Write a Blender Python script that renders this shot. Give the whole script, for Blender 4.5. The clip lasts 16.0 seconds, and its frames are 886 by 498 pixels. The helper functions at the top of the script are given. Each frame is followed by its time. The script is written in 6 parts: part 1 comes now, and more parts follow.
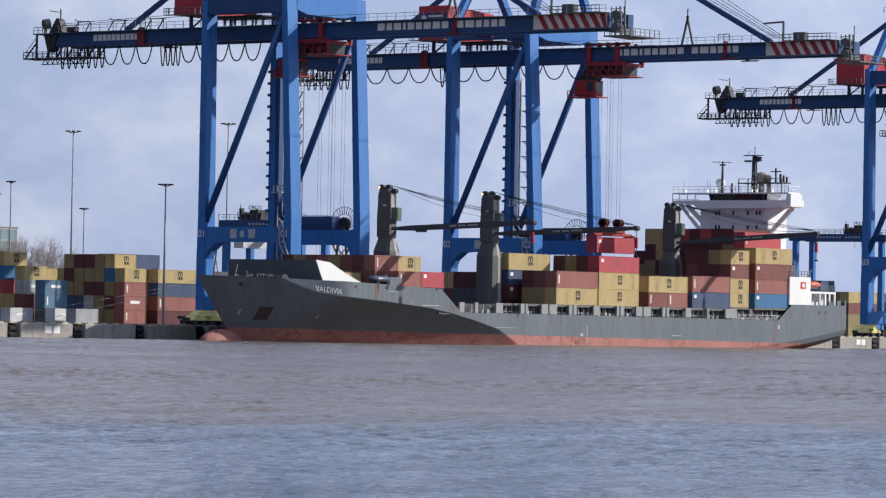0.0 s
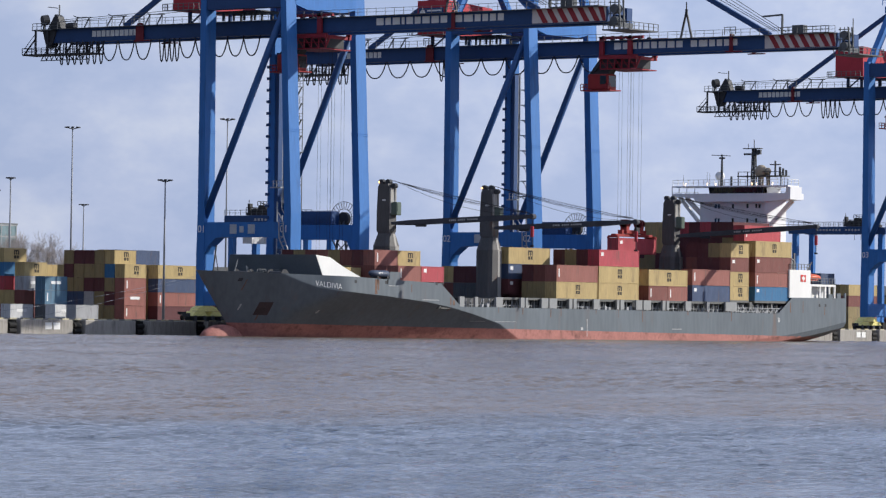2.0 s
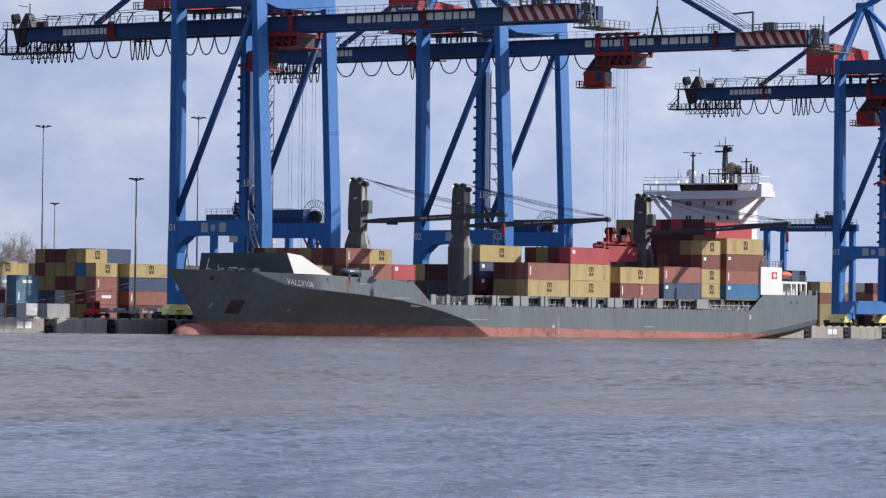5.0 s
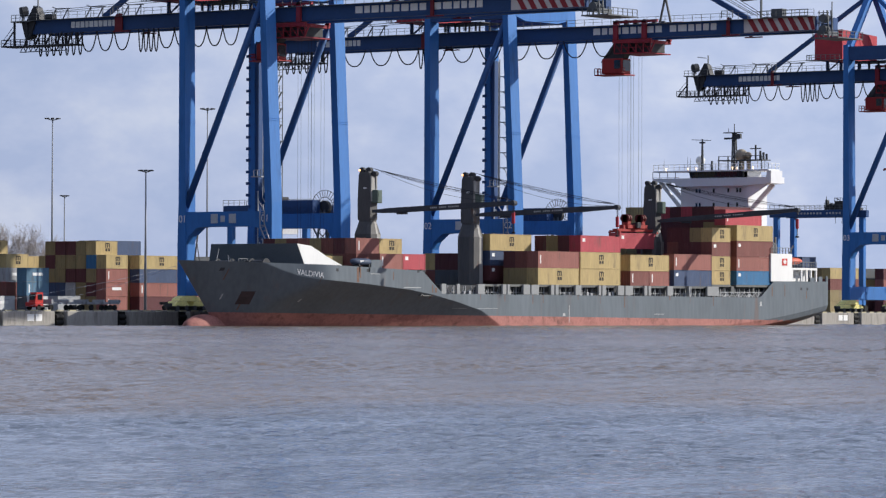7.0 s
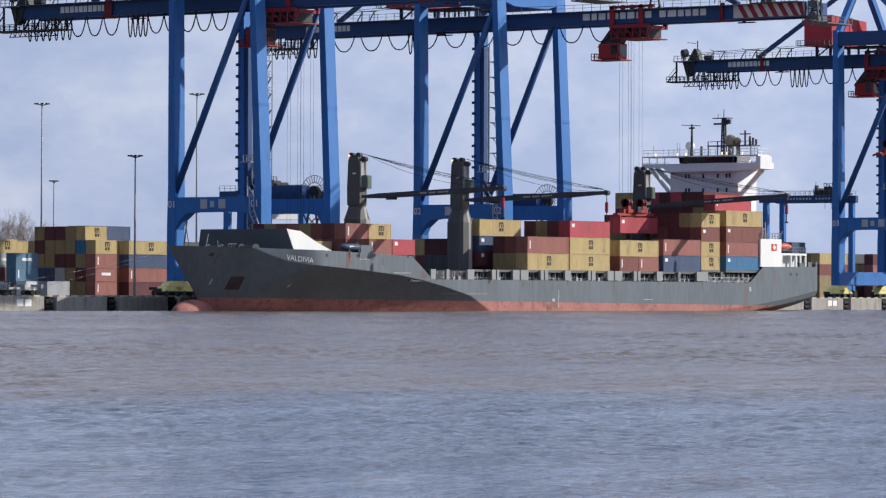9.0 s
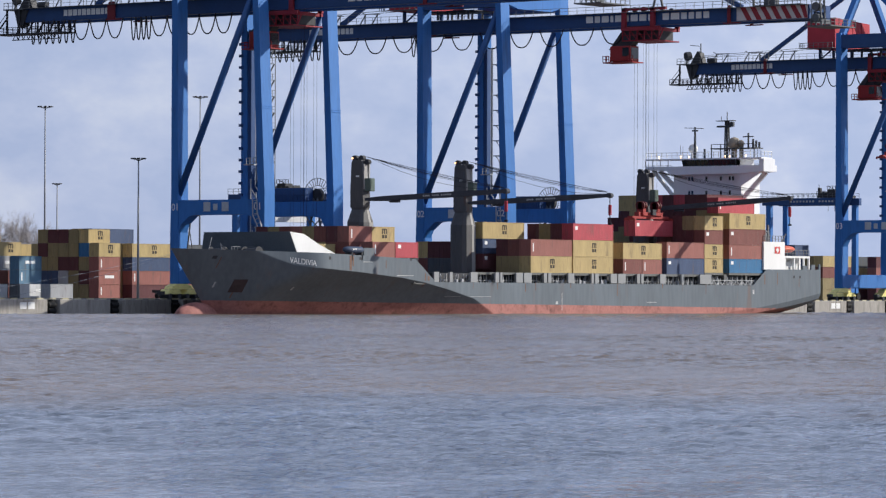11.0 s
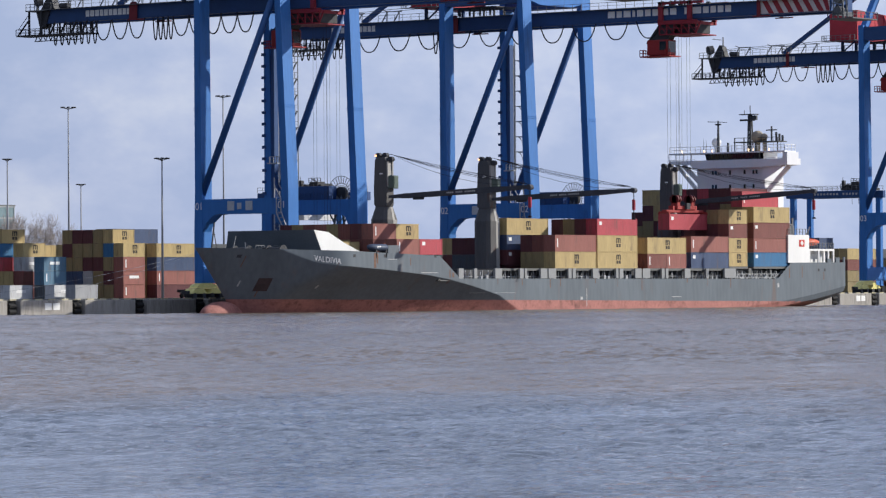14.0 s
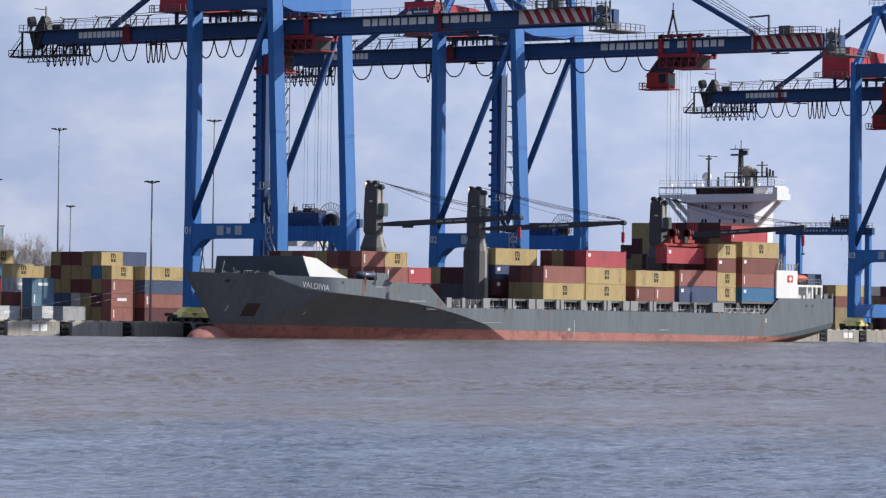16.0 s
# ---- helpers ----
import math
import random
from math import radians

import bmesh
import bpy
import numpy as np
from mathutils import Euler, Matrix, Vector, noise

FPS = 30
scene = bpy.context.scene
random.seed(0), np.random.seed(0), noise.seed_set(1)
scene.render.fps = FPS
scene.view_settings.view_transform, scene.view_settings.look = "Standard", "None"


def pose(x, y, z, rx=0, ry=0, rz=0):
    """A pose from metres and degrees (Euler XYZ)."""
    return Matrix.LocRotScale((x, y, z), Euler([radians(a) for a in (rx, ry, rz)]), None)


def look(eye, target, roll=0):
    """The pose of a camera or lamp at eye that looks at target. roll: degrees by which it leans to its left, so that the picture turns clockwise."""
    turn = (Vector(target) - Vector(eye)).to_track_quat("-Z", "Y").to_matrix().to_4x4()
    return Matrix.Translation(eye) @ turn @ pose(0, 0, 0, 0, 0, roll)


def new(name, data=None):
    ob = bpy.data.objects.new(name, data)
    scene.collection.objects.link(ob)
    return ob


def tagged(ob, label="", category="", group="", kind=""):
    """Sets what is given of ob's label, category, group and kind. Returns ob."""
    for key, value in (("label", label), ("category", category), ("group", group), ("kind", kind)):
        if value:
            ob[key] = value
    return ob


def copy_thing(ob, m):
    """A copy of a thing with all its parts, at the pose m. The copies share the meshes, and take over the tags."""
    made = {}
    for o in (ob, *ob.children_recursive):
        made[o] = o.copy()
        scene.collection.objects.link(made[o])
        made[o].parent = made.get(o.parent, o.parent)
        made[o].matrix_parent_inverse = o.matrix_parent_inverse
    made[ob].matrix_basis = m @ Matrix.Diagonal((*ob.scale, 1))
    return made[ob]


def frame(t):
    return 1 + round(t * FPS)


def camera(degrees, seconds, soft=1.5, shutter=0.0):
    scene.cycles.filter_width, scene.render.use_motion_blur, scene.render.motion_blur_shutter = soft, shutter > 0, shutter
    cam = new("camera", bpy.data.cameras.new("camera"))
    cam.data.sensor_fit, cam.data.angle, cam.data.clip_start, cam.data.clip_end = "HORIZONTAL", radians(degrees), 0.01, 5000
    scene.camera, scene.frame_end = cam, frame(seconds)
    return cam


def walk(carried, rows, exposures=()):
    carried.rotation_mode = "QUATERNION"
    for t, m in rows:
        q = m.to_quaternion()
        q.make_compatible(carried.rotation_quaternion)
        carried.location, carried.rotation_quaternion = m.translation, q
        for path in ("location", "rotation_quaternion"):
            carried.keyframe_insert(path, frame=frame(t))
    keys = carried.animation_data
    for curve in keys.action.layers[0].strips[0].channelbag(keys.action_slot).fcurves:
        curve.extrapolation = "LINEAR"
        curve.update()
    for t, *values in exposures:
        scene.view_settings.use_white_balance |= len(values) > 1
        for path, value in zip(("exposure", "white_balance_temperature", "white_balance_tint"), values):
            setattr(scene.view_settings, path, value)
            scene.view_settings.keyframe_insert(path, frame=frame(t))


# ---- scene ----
# The camera stands on the far shore, on a long lens, and sways in the hand: time, heading, tilt, roll.
EYE = (-558.2, -463.0, 3.08)
SWAY = (
    (0, 52.379, 1.0350, 1.051),
    (0.5, 52.392, 1.0333, 1.000),
    (1, 52.426, 1.0163, 0.999),
    (1.5, 52.404, 0.9649, 0.932),
    (2, 52.383, 0.9599, 0.800),
    (2.5, 52.444, 0.9850, 0.628),
    (3, 52.515, 1.0257, 0.510),
    (3.5, 52.657, 1.0270, 0.514),
    (4, 52.747, 1.0362, 0.559),
    (4.5, 52.774, 1.0084, 0.642),
    (5, 52.769, 0.9372, 0.666),
    (7.5, 52.622, 0.7770, 0.147),
    (8, 52.629, 0.7092, 0.211),
    (8.5, 52.716, 0.6465, 0.279),
    (9, 52.778, 0.5941, 0.208),
    (11.5, 52.718, 0.6502, 0.179),
    (12, 52.692, 0.6478, 0.094),
    (12.5, 52.639, 0.6511, 0.029),
    (13, 52.528, 0.5907, -0.021),
    (13.5, 52.453, 0.5551, -0.126),
    (14, 52.407, 0.5874, -0.405),
    (14.5, 52.335, 0.6774, -0.510),
    (15, 52.374, 0.8131, 0.216),
    (15.5, 52.432, 0.8954, 0.534),
    (16, 52.558, 0.9763, 0.720),
)


def aim(heading, tilt, roll):
    a, b = radians(heading), radians(tilt)
    ahead = Vector((math.sin(a) * math.cos(b), math.cos(a) * math.cos(b), math.sin(b)))
    return look(EYE, Vector(EYE) + ahead * 100, roll)


cam = camera(11.908, 16.0, soft=1.28)
walk(cam, [(t, aim(a, b, c)) for t, a, b, c in SWAY])

# ---- light ----
SUN_TO = Vector((0.682, -0.578, 0.451)).normalized()
sun = new("sun", bpy.data.lights.new("sun", "SUN"))
sun.data.energy, sun.data.angle, sun.data.color = 4.75, radians(0.6), (1.0, 0.95, 0.87)
sun.matrix_world = look(SUN_TO * 300, (0, 0, 0))

world = bpy.data.worlds.new("world")
scene.world = world
world.use_nodes = True


def sky_nodes():
    nt = world.node_tree
    n, l = nt.nodes, nt.links
    n.clear()
    out, bg = n.new("ShaderNodeOutputWorld"), n.new("ShaderNodeBackground")
    sky = n.new("ShaderNodeTexSky")
    sky.sky_type, sky.sun_disc = "NISHITA", False
    sky.sun_elevation = math.asin(SUN_TO.z)
    sky.sun_rotation = math.atan2(SUN_TO.x, SUN_TO.y)
    sky.air_density, sky.dust_density = 1.0, 0.6
    co = n.new("ShaderNodeTexCoord")
    sep = n.new("ShaderNodeSeparateXYZ")
    l.new(co.outputs["Generated"], sep.inputs[0])
    # broken cloud: flattened banks of noise
    mp = n.new("ShaderNodeMapping")
    mp.inputs["Scale"].default_value = (24, 24, 40)
    mp.inputs["Location"].default_value = (3.1, 1.7, 0.4)
    l.new(co.outputs["Generated"], mp.inputs[0])
    nz = n.new("ShaderNodeTexNoise")
    nz.inputs["Scale"].default_value, nz.inputs["Detail"].default_value = 1.0, 5
    nz.inputs["Roughness"].default_value = 0.6
    l.new(mp.outputs[0], nz.inputs[0])
    rmp = n.new("ShaderNodeValToRGB")
    e = rmp.color_ramp.elements
    e[0].position, e[0].color = 0.42, (3.5, 4.25, 6.3, 1)
    e[1].position, e[1].color = 0.70, (5.2, 5.7, 7.15, 1)
    mid = rmp.color_ramp.elements.new(0.55)
    mid.color = (4.15, 4.8, 6.7, 1)
    l.new(nz.outputs["Fac"], rmp.inputs[0])
    # the cloud deck thins out overhead
    up = n.new("ShaderNodeMapRange")
    up.inputs["From Min"].default_value, up.inputs["From Max"].default_value = 0.12, 0.65
    up.inputs["To Min"].default_value, up.inputs["To Max"].default_value = 0.95, 0.75
    l.new(sep.outputs["Z"], up.inputs["Value"])
    mx = n.new("ShaderNodeMix")
    mx.data_type = "RGBA"
    l.new(up.outputs[0], mx.inputs["Factor"])
    l.new(sky.outputs[0], mx.inputs["A"])
    l.new(rmp.outputs[0], mx.inputs["B"])
    # the cloud is dimmer on the side away from the sun
    toward = n.new("ShaderNodeVectorMath")
    toward.operation = "DOT_PRODUCT"
    toward.inputs[1].default_value = SUN_TO
    l.new(co.outputs["Generated"], toward.inputs[0])
    dim = n.new("ShaderNodeMapRange")
    dim.inputs["From Min"].default_value, dim.inputs["From Max"].default_value = -0.9, 0.26
    dim.inputs["To Min"].default_value, dim.inputs["To Max"].default_value = 0.22, 1.0
    l.new(toward.outputs["Value"], dim.inputs["Value"])
    lit = n.new("ShaderNodeVectorMath")
    lit.operation = "SCALE"
    l.new(mx.outputs["Result"], lit.inputs[0])
    l.new(dim.outputs[0], lit.inputs["Scale"])
    l.new(lit.outputs[0], bg.inputs["Color"])
    bg.inputs["Strength"].default_value = 0.119
    l.new(bg.outputs[0], out.inputs[0])


sky_nodes()
scene.view_settings.exposure = 0.04

# ---- materials ----
MATS = {}


def mat(name, color, rough=0.6, metal=0.0, vary=0.15, scale=0.5, grime=None, bump=0.0, bump_scale=8.0, streak=False, spec=0.25):
    """Painted or bare surface: base colour, broad and fine variation, grime in patches or streaks, fine relief."""
    if name in MATS:
        return MATS[name]
    m = bpy.data.materials.new(name)
    MATS[name] = m
    m.use_nodes = True
    nt = m.node_tree
    n, l = nt.nodes, nt.links
    b = n["Principled BSDF"]
    b.inputs["Roughness"].default_value, b.inputs["Metallic"].default_value = rough, metal
    b.inputs["Specular IOR Level"].default_value = spec
    co = n.new("ShaderNodeTexCoord")
    info = n.new("ShaderNodeObjectInfo")
    off = n.new("ShaderNodeVectorMath")
    off.operation = "MULTIPLY_ADD"
    off.inputs[1].default_value = (1, 1, 1)
    rnd = n.new("ShaderNodeMath")
    rnd.operation = "MULTIPLY"
    rnd.inputs[1].default_value = 50.0
    l.new(info.outputs["Random"], rnd.inputs[0])
    l.new(co.outputs["Object"], off.inputs[0])
    l.new(rnd.outputs[0], off.inputs[2])
    mp = n.new("ShaderNodeMapping")
    mp.inputs["Scale"].default_value = (1, 1, 0.18 if streak else 1)
    l.new(off.outputs[0], mp.inputs[0])
    big = n.new("ShaderNodeTexNoise")
    big.inputs["Scale"].default_value, big.inputs["Detail"].default_value = scale, 6
    l.new(mp.outputs[0], big.inputs[0])
    fine = n.new("ShaderNodeTexNoise")
    fine.inputs["Scale"].default_value, fine.inputs["Detail"].default_value = scale * 9, 4
    l.new(mp.outputs[0], fine.inputs[0])
    add = n.new("ShaderNodeMath")
    add.operation = "ADD"
    l.new(big.outputs["Fac"], add.inputs[0])
    l.new(fine.outputs["Fac"], add.inputs[1])
    rng = n.new("ShaderNodeMapRange")
    rng.inputs["From Min"].default_value, rng.inputs["From Max"].default_value = 0.6, 1.4
    rng.inputs["To Min"].default_value, rng.inputs["To Max"].default_value = 1 - vary, 1 + vary
    l.new(add.outputs[0], rng.inputs["Value"])
    sc = n.new("ShaderNodeVectorMath")
    sc.operation = "SCALE"
    sc.inputs[0].default_value = color
    l.new(rng.outputs[0], sc.inputs["Scale"])
    last = sc.outputs[0]
    if grime:
        gcol, lo, hi = grime
        gz = n.new("ShaderNodeTexNoise")
        gz.inputs["Scale"].default_value, gz.inputs["Detail"].default_value = scale * 2.3, 8
        gz.inputs["Roughness"].default_value = 0.65
        l.new(mp.outputs[0], gz.inputs[0])
        gr = n.new("ShaderNodeMapRange")
        gr.inputs["From Min"].default_value, gr.inputs["From Max"].default_value = lo, hi
        l.new(gz.outputs["Fac"], gr.inputs["Value"])
        gm = n.new("ShaderNodeMix")
        gm.data_type = "RGBA"
        l.new(gr.outputs[0], gm.inputs["Factor"])
        l.new(last, gm.inputs["A"])
        gm.inputs["B"].default_value = (*gcol, 1)
        last = gm.outputs["Result"]
    l.new(last, b.inputs["Base Color"])
    if bump:
        bz = n.new("ShaderNodeTexNoise")
        bz.inputs["Scale"].default_value, bz.inputs["Detail"].default_value = bump_scale, 3
        l.new(off.outputs[0], bz.inputs[0])
        bp = n.new("ShaderNodeBump")
        bp.inputs["Strength"].default_value, bp.inputs["Distance"].default_value = bump, 0.05
        l.new(bz.outputs["Fac"], bp.inputs["Height"])
        l.new(bp.outputs[0], b.inputs["Normal"])
    return m


RUST = (0.16, 0.06, 0.03)
BLUE = mat("crane_blue", (0.040, 0.165, 0.45), 0.5, vary=0.12, scale=0.25, grime=((0.03, 0.09, 0.22), 0.55, 0.8), streak=True)
NAVY = mat("boom_navy", (0.030, 0.074, 0.195), 0.5, vary=0.12, scale=0.3)
RED = mat("crane_red", (0.36, 0.034, 0.05), 0.5, vary=0.15, scale=0.5)
WHITE = mat("white_paint", (0.78, 0.78, 0.76), 0.45, vary=0.05, scale=0.4, grime=((0.5, 0.4, 0.3), 0.62, 0.85), streak=True)
STEEL = mat("grey_steel", (0.16, 0.17, 0.18), 0.55, metal=0.2, vary=0.2, scale=1)
DARK = mat("dark_steel", (0.048, 0.05, 0.056), 0.6, vary=0.25, scale=1)
CABLE = mat("black_cable", (0.03, 0.03, 0.035), 0.7)
HULL = mat("hull_grey", (0.120, 0.144, 0.166), 0.55, vary=0.2, scale=0.14, grime=((0.15, 0.10, 0.08), 0.57, 0.84), streak=True, bump=0.1, bump_scale=0.6)
BOOT = mat("hull_red", (0.38, 0.165, 0.142), 0.75, vary=0.25, scale=0.25, grime=((0.13, 0.06, 0.05), 0.5, 0.75), streak=False)
JIB = mat("jib_paint", (0.055, 0.06, 0.073), 0.6, vary=0.3, scale=0.8, spec=0.2)
SHIPGREY = mat("ship_grey", (0.13, 0.134, 0.13), 0.6, vary=0.15, scale=0.4, grime=(RUST, 0.63, 0.8), streak=True)
CONCRETE = mat("concrete", (0.34, 0.32, 0.29), 0.85, vary=0.2, scale=0.4, grime=((0.14, 0.13, 0.12), 0.5, 0.75), streak=True, bump=0.4, bump_scale=3)
ASPHALT = mat("asphalt", (0.09, 0.09, 0.09), 0.9, vary=0.2, scale=0.1)
YELLOW = mat("yellow_paint", (0.78, 0.70, 0.26), 0.5, vary=0.2, scale=1, grime=((0.12, 0.10, 0.06), 0.6, 0.8))
RUBBER = mat("black_rubber", (0.02, 0.02, 0.02), 0.8)
GLASS = mat("dark_glass", (0.015, 0.02, 0.025), 0.08, spec=0.8)
ORANGE = mat("orange_plastic", (0.58, 0.11, 0.05), 0.4)
LETTER = mat("white_lettering", (0.75, 0.75, 0.74), 0.5, vary=0.08)
INK = mat("dark_lettering", (0.05, 0.04, 0.03), 0.6)


# ---- building tools ----
def box(bm, x0, x1, y0, y1, z0, z1, bevel=0.0):
    v = [bm.verts.new((x, y, z)) for x in (x0, x1) for y in (y0, y1) for z in (z0, z1)]
    fs = [bm.faces.new([v[i] for i in q]) for q in ((0, 1, 3, 2), (4, 6, 7, 5), (0, 4, 5, 1), (2, 3, 7, 6), (0, 2, 6, 4), (1, 5, 7, 3))]
    if bevel:
        es = list({e for f in fs for e in f.edges})
        bmesh.ops.bevel(bm, geom=es, offset=bevel, segments=1, affect="EDGES")
    return v


def bar(bm, p, q, w, h=None, twist=(0, 0, 1)):
    """A box beam from p to q, w wide and h high."""
    p, q = Vector(p), Vector(q)
    h = h or w
    d = (q - p).normalized()
    up = Vector(twist)
    if abs(d.dot(up)) > 0.98:
        up = Vector((0, 1, 0))
    s = d.cross(up).normalized()
    u = s.cross(d)
    v = [bm.verts.new(c + s * a * w / 2 + u * b * h / 2) for c in (p, q) for a, b in ((-1, -1), (1, -1), (1, 1), (-1, 1))]
    for f in ((3, 2, 1, 0), (4, 5, 6, 7), (0, 1, 5, 4), (1, 2, 6, 5), (2, 3, 7, 6), (3, 0, 4, 7)):
        bm.faces.new([v[i] for i in f])


def tube(bm, p, q, r, r2=None, n=8):
    p, q = Vector(p), Vector(q)
    r2 = r if r2 is None else r2
    d = (q - p).normalized()
    up = Vector((0, 0, 1)) if abs(d.z) < 0.9 else Vector((1, 0, 0))
    s = d.cross(up).normalized()
    u = s.cross(d)
    rings = []
    for c, rr in ((p, r), (q, r2)):
        rings.append([bm.verts.new(c + (s * math.cos(2 * math.pi * k / n) + u * math.sin(2 * math.pi * k / n)) * rr) for k in range(n)])
    for k in range(n):
        bm.faces.new((rings[0][k], rings[0][(k + 1) % n], rings[1][(k + 1) % n], rings[1][k]))
    bm.faces.new(rings[0][::-1])
    bm.faces.new(rings[1])


def prism(bm, pts, axis, a, b):
    """A flat outline pts, drawn out along an axis from a to b."""
    def at(u, v, w):
        return {"X": (w, u, v), "Y": (u, w, v), "Z": (u, v, w)}[axis]
    lo = [bm.verts.new(at(u, v, a)) for u, v in pts]
    hi = [bm.verts.new(at(u, v, b)) for u, v in pts]
    k = len(pts)
    bm.faces.new(lo)
    bm.faces.new(hi[::-1])
    for i in range(k):
        bm.faces.new((lo[i], hi[i], hi[(i + 1) % k], lo[(i + 1) % k]))


def mesh_of(name, bm, material, smooth=False):
    bmesh.ops.recalc_face_normals(bm, faces=bm.faces)
    me = bpy.data.meshes.new(name)
    bm.to_mesh(me)
    bm.free()
    for m in material if isinstance(material, (list, tuple)) else [material]:
        me.materials.append(m)
    if smooth:
        for p in me.polygons:
            p.use_smooth = True
    return me


def part(name, bm, material, parent=None, label="", smooth=False):
    ob = new(name, mesh_of(name, bm, material, smooth))
    if parent is not None:
        ob.parent = parent
    return tagged(ob, label) if label else ob


def built(name, material, parent, fill, label="", smooth=False):
    """A part whose mesh the function fill draws."""
    bm = bmesh.new()
    fill(bm)
    return part(name, bm, material, parent, label, smooth)


def empty(name, x=0, y=0, z=0, label="", category="", group="", kind=""):
    ob = new(name)
    ob.empty_display_size = 0.1
    ob.matrix_basis = pose(x, y, z)
    return tagged(ob, label, category, group, kind)


def lettering(name, words, size, m, material, parent, label=""):
    """Words in the built-in font, as thin raised letters, at the pose m in the parent's space."""
    cu = bpy.data.curves.new(name, "FONT")
    cu.body, cu.size, cu.extrude = words, size, 0.01
    cu.align_x, cu.align_y = "CENTER", "CENTER"
    tmp = bpy.data.objects.new(name, cu)
    scene.collection.objects.link(tmp)
    me = bpy.data.meshes.new_from_object(tmp.evaluated_get(bpy.context.evaluated_depsgraph_get()))
    bpy.data.objects.remove(tmp)
    me.materials.clear()
    me.materials.append(material)
    ob = new(name, me)
    ob.parent, ob.matrix_basis = parent, m
    return tagged(ob, label) if label else ob


def facing_bow(x, y, z, size_sign=1):
    """Letters on a face that looks along -X, read from the water side's left."""
    return Matrix.Translation((x, y, z)) @ Matrix(((0, 0, -1, 0), (-1, 0, 0, 0), (0, 1, 0, 0), (0, 0, 0, 1)))


def facing_water(x, y, z):
    """Letters on a face that looks along -Y."""
    return pose(x, y, z, 90, 0, 0)

# ---- water, quay, land ----
QUAY = 2.4


def water_material():
    m = bpy.data.materials.new("harbour_water")
    m.use_nodes = True
    nt = m.node_tree
    n, l = nt.nodes, nt.links
    b = n["Principled BSDF"]
    b.inputs["Roughness"].default_value = 0.12
    b.inputs["IOR"].default_value = 1.33
    co = n.new("ShaderNodeTexCoord")
    silt = n.new("ShaderNodeTexNoise")
    silt.inputs["Scale"].default_value, silt.inputs["Detail"].default_value = 0.012, 4
    l.new(co.outputs["Object"], silt.inputs[0])
    rmp = n.new("ShaderNodeValToRGB")
    rmp.color_ramp.elements[0].position, rmp.color_ramp.elements[0].color = 0.35, (0.140, 0.108, 0.084, 1)
    rmp.color_ramp.elements[1].position, rmp.color_ramp.elements[1].color = 0.65, (0.176, 0.134, 0.106, 1)
    l.new(silt.outputs["Fac"], rmp.inputs[0])
    # the silty stream stops at the sheltered water of the near shore
    far = n.new("ShaderNodeVectorMath")
    far.operation = "DISTANCE"
    far.inputs[1].default_value = (-558.2, -463.0, 0)
    l.new(co.outputs["Object"], far.inputs[0])
    ragged = n.new("ShaderNodeTexNoise")
    ragged.inputs["Scale"].default_value, ragged.inputs["Detail"].default_value = 0.05, 5
    l.new(co.outputs["Object"], ragged.inputs[0])
    edge = n.new("ShaderNodeMath")
    edge.operation = "MULTIPLY_ADD"
    edge.inputs[1].default_value = 70.0
    l.new(ragged.outputs["Fac"], edge.inputs[0])
    l.new(far.outputs["Value"], edge.inputs[2])
    line = n.new("ShaderNodeMapRange")
    line.inputs["From Min"].default_value, line.inputs["From Max"].default_value = 148, 176
    l.new(edge.outputs[0], line.inputs["Value"])
    mx = n.new("ShaderNodeMix")
    mx.data_type = "RGBA"
    mx.inputs["A"].default_value = (0.095, 0.115, 0.15, 1)
    l.new(line.outputs[0], mx.inputs["Factor"])
    l.new(rmp.outputs[0], mx.inputs["B"])
    l.new(mx.outputs["Result"], b.inputs["Base Color"])
    chop = n.new("ShaderNodeMapRange")
    chop.inputs["To Min"].default_value, chop.inputs["To Max"].default_value = 0.07, 0.17
    l.new(line.outputs[0], chop.inputs["Value"])
    l.new(chop.outputs[0], b.inputs["Roughness"])
    # cat's-paws: ruffled streaks between slicks, drawn out along the wind
    wind = n.new("ShaderNodeMapping")
    wind.inputs["Rotation"].default_value = (0, 0, radians(-37.6))
    wind.inputs["Scale"].default_value = (0.05, 0.26, 1.0)
    l.new(co.outputs["Object"], wind.inputs[0])
    paw = n.new("ShaderNodeTexNoise")
    paw.inputs["Scale"].default_value, paw.inputs["Detail"].default_value = 1.0, 3
    l.new(wind.outputs[0], paw.inputs[0])
    ruffle = n.new("ShaderNodeMapRange")
    ruffle.inputs["From Min"].default_value, ruffle.inputs["From Max"].default_value = 0.36, 0.68
    ruffle.inputs["To Min"].default_value, ruffle.inputs["To Max"].default_value = 0.35, 2.3
    l.new(paw.outputs["Fac"], ruffle.inputs["Value"])
    prev = None
    for scale, dist, stretch in ((1.4, 0.13, 0.45), (4.5, 0.10, 0.5), (15.0, 0.02, 0.7)):
        mp = n.new("ShaderNodeMapping")
        mp.inputs["Rotation"].default_value = (0, 0, radians(-52))
        mp.inputs["Scale"].default_value = (stretch, 1.0, 1.0)
        l.new(co.outputs["Object"], mp.inputs[0])
        nz = n.new("ShaderNodeTexNoise")
        nz.inputs["Scale"].default_value, nz.inputs["Detail"].default_value = scale, 3
        l.new(mp.outputs[0], nz.inputs[0])
        bp = n.new("ShaderNodeBump")
        bp.inputs["Strength"].default_value = 1.0
        rise = n.new("ShaderNodeMath")
        rise.operation = "MULTIPLY"
        rise.inputs[1].default_value = dist
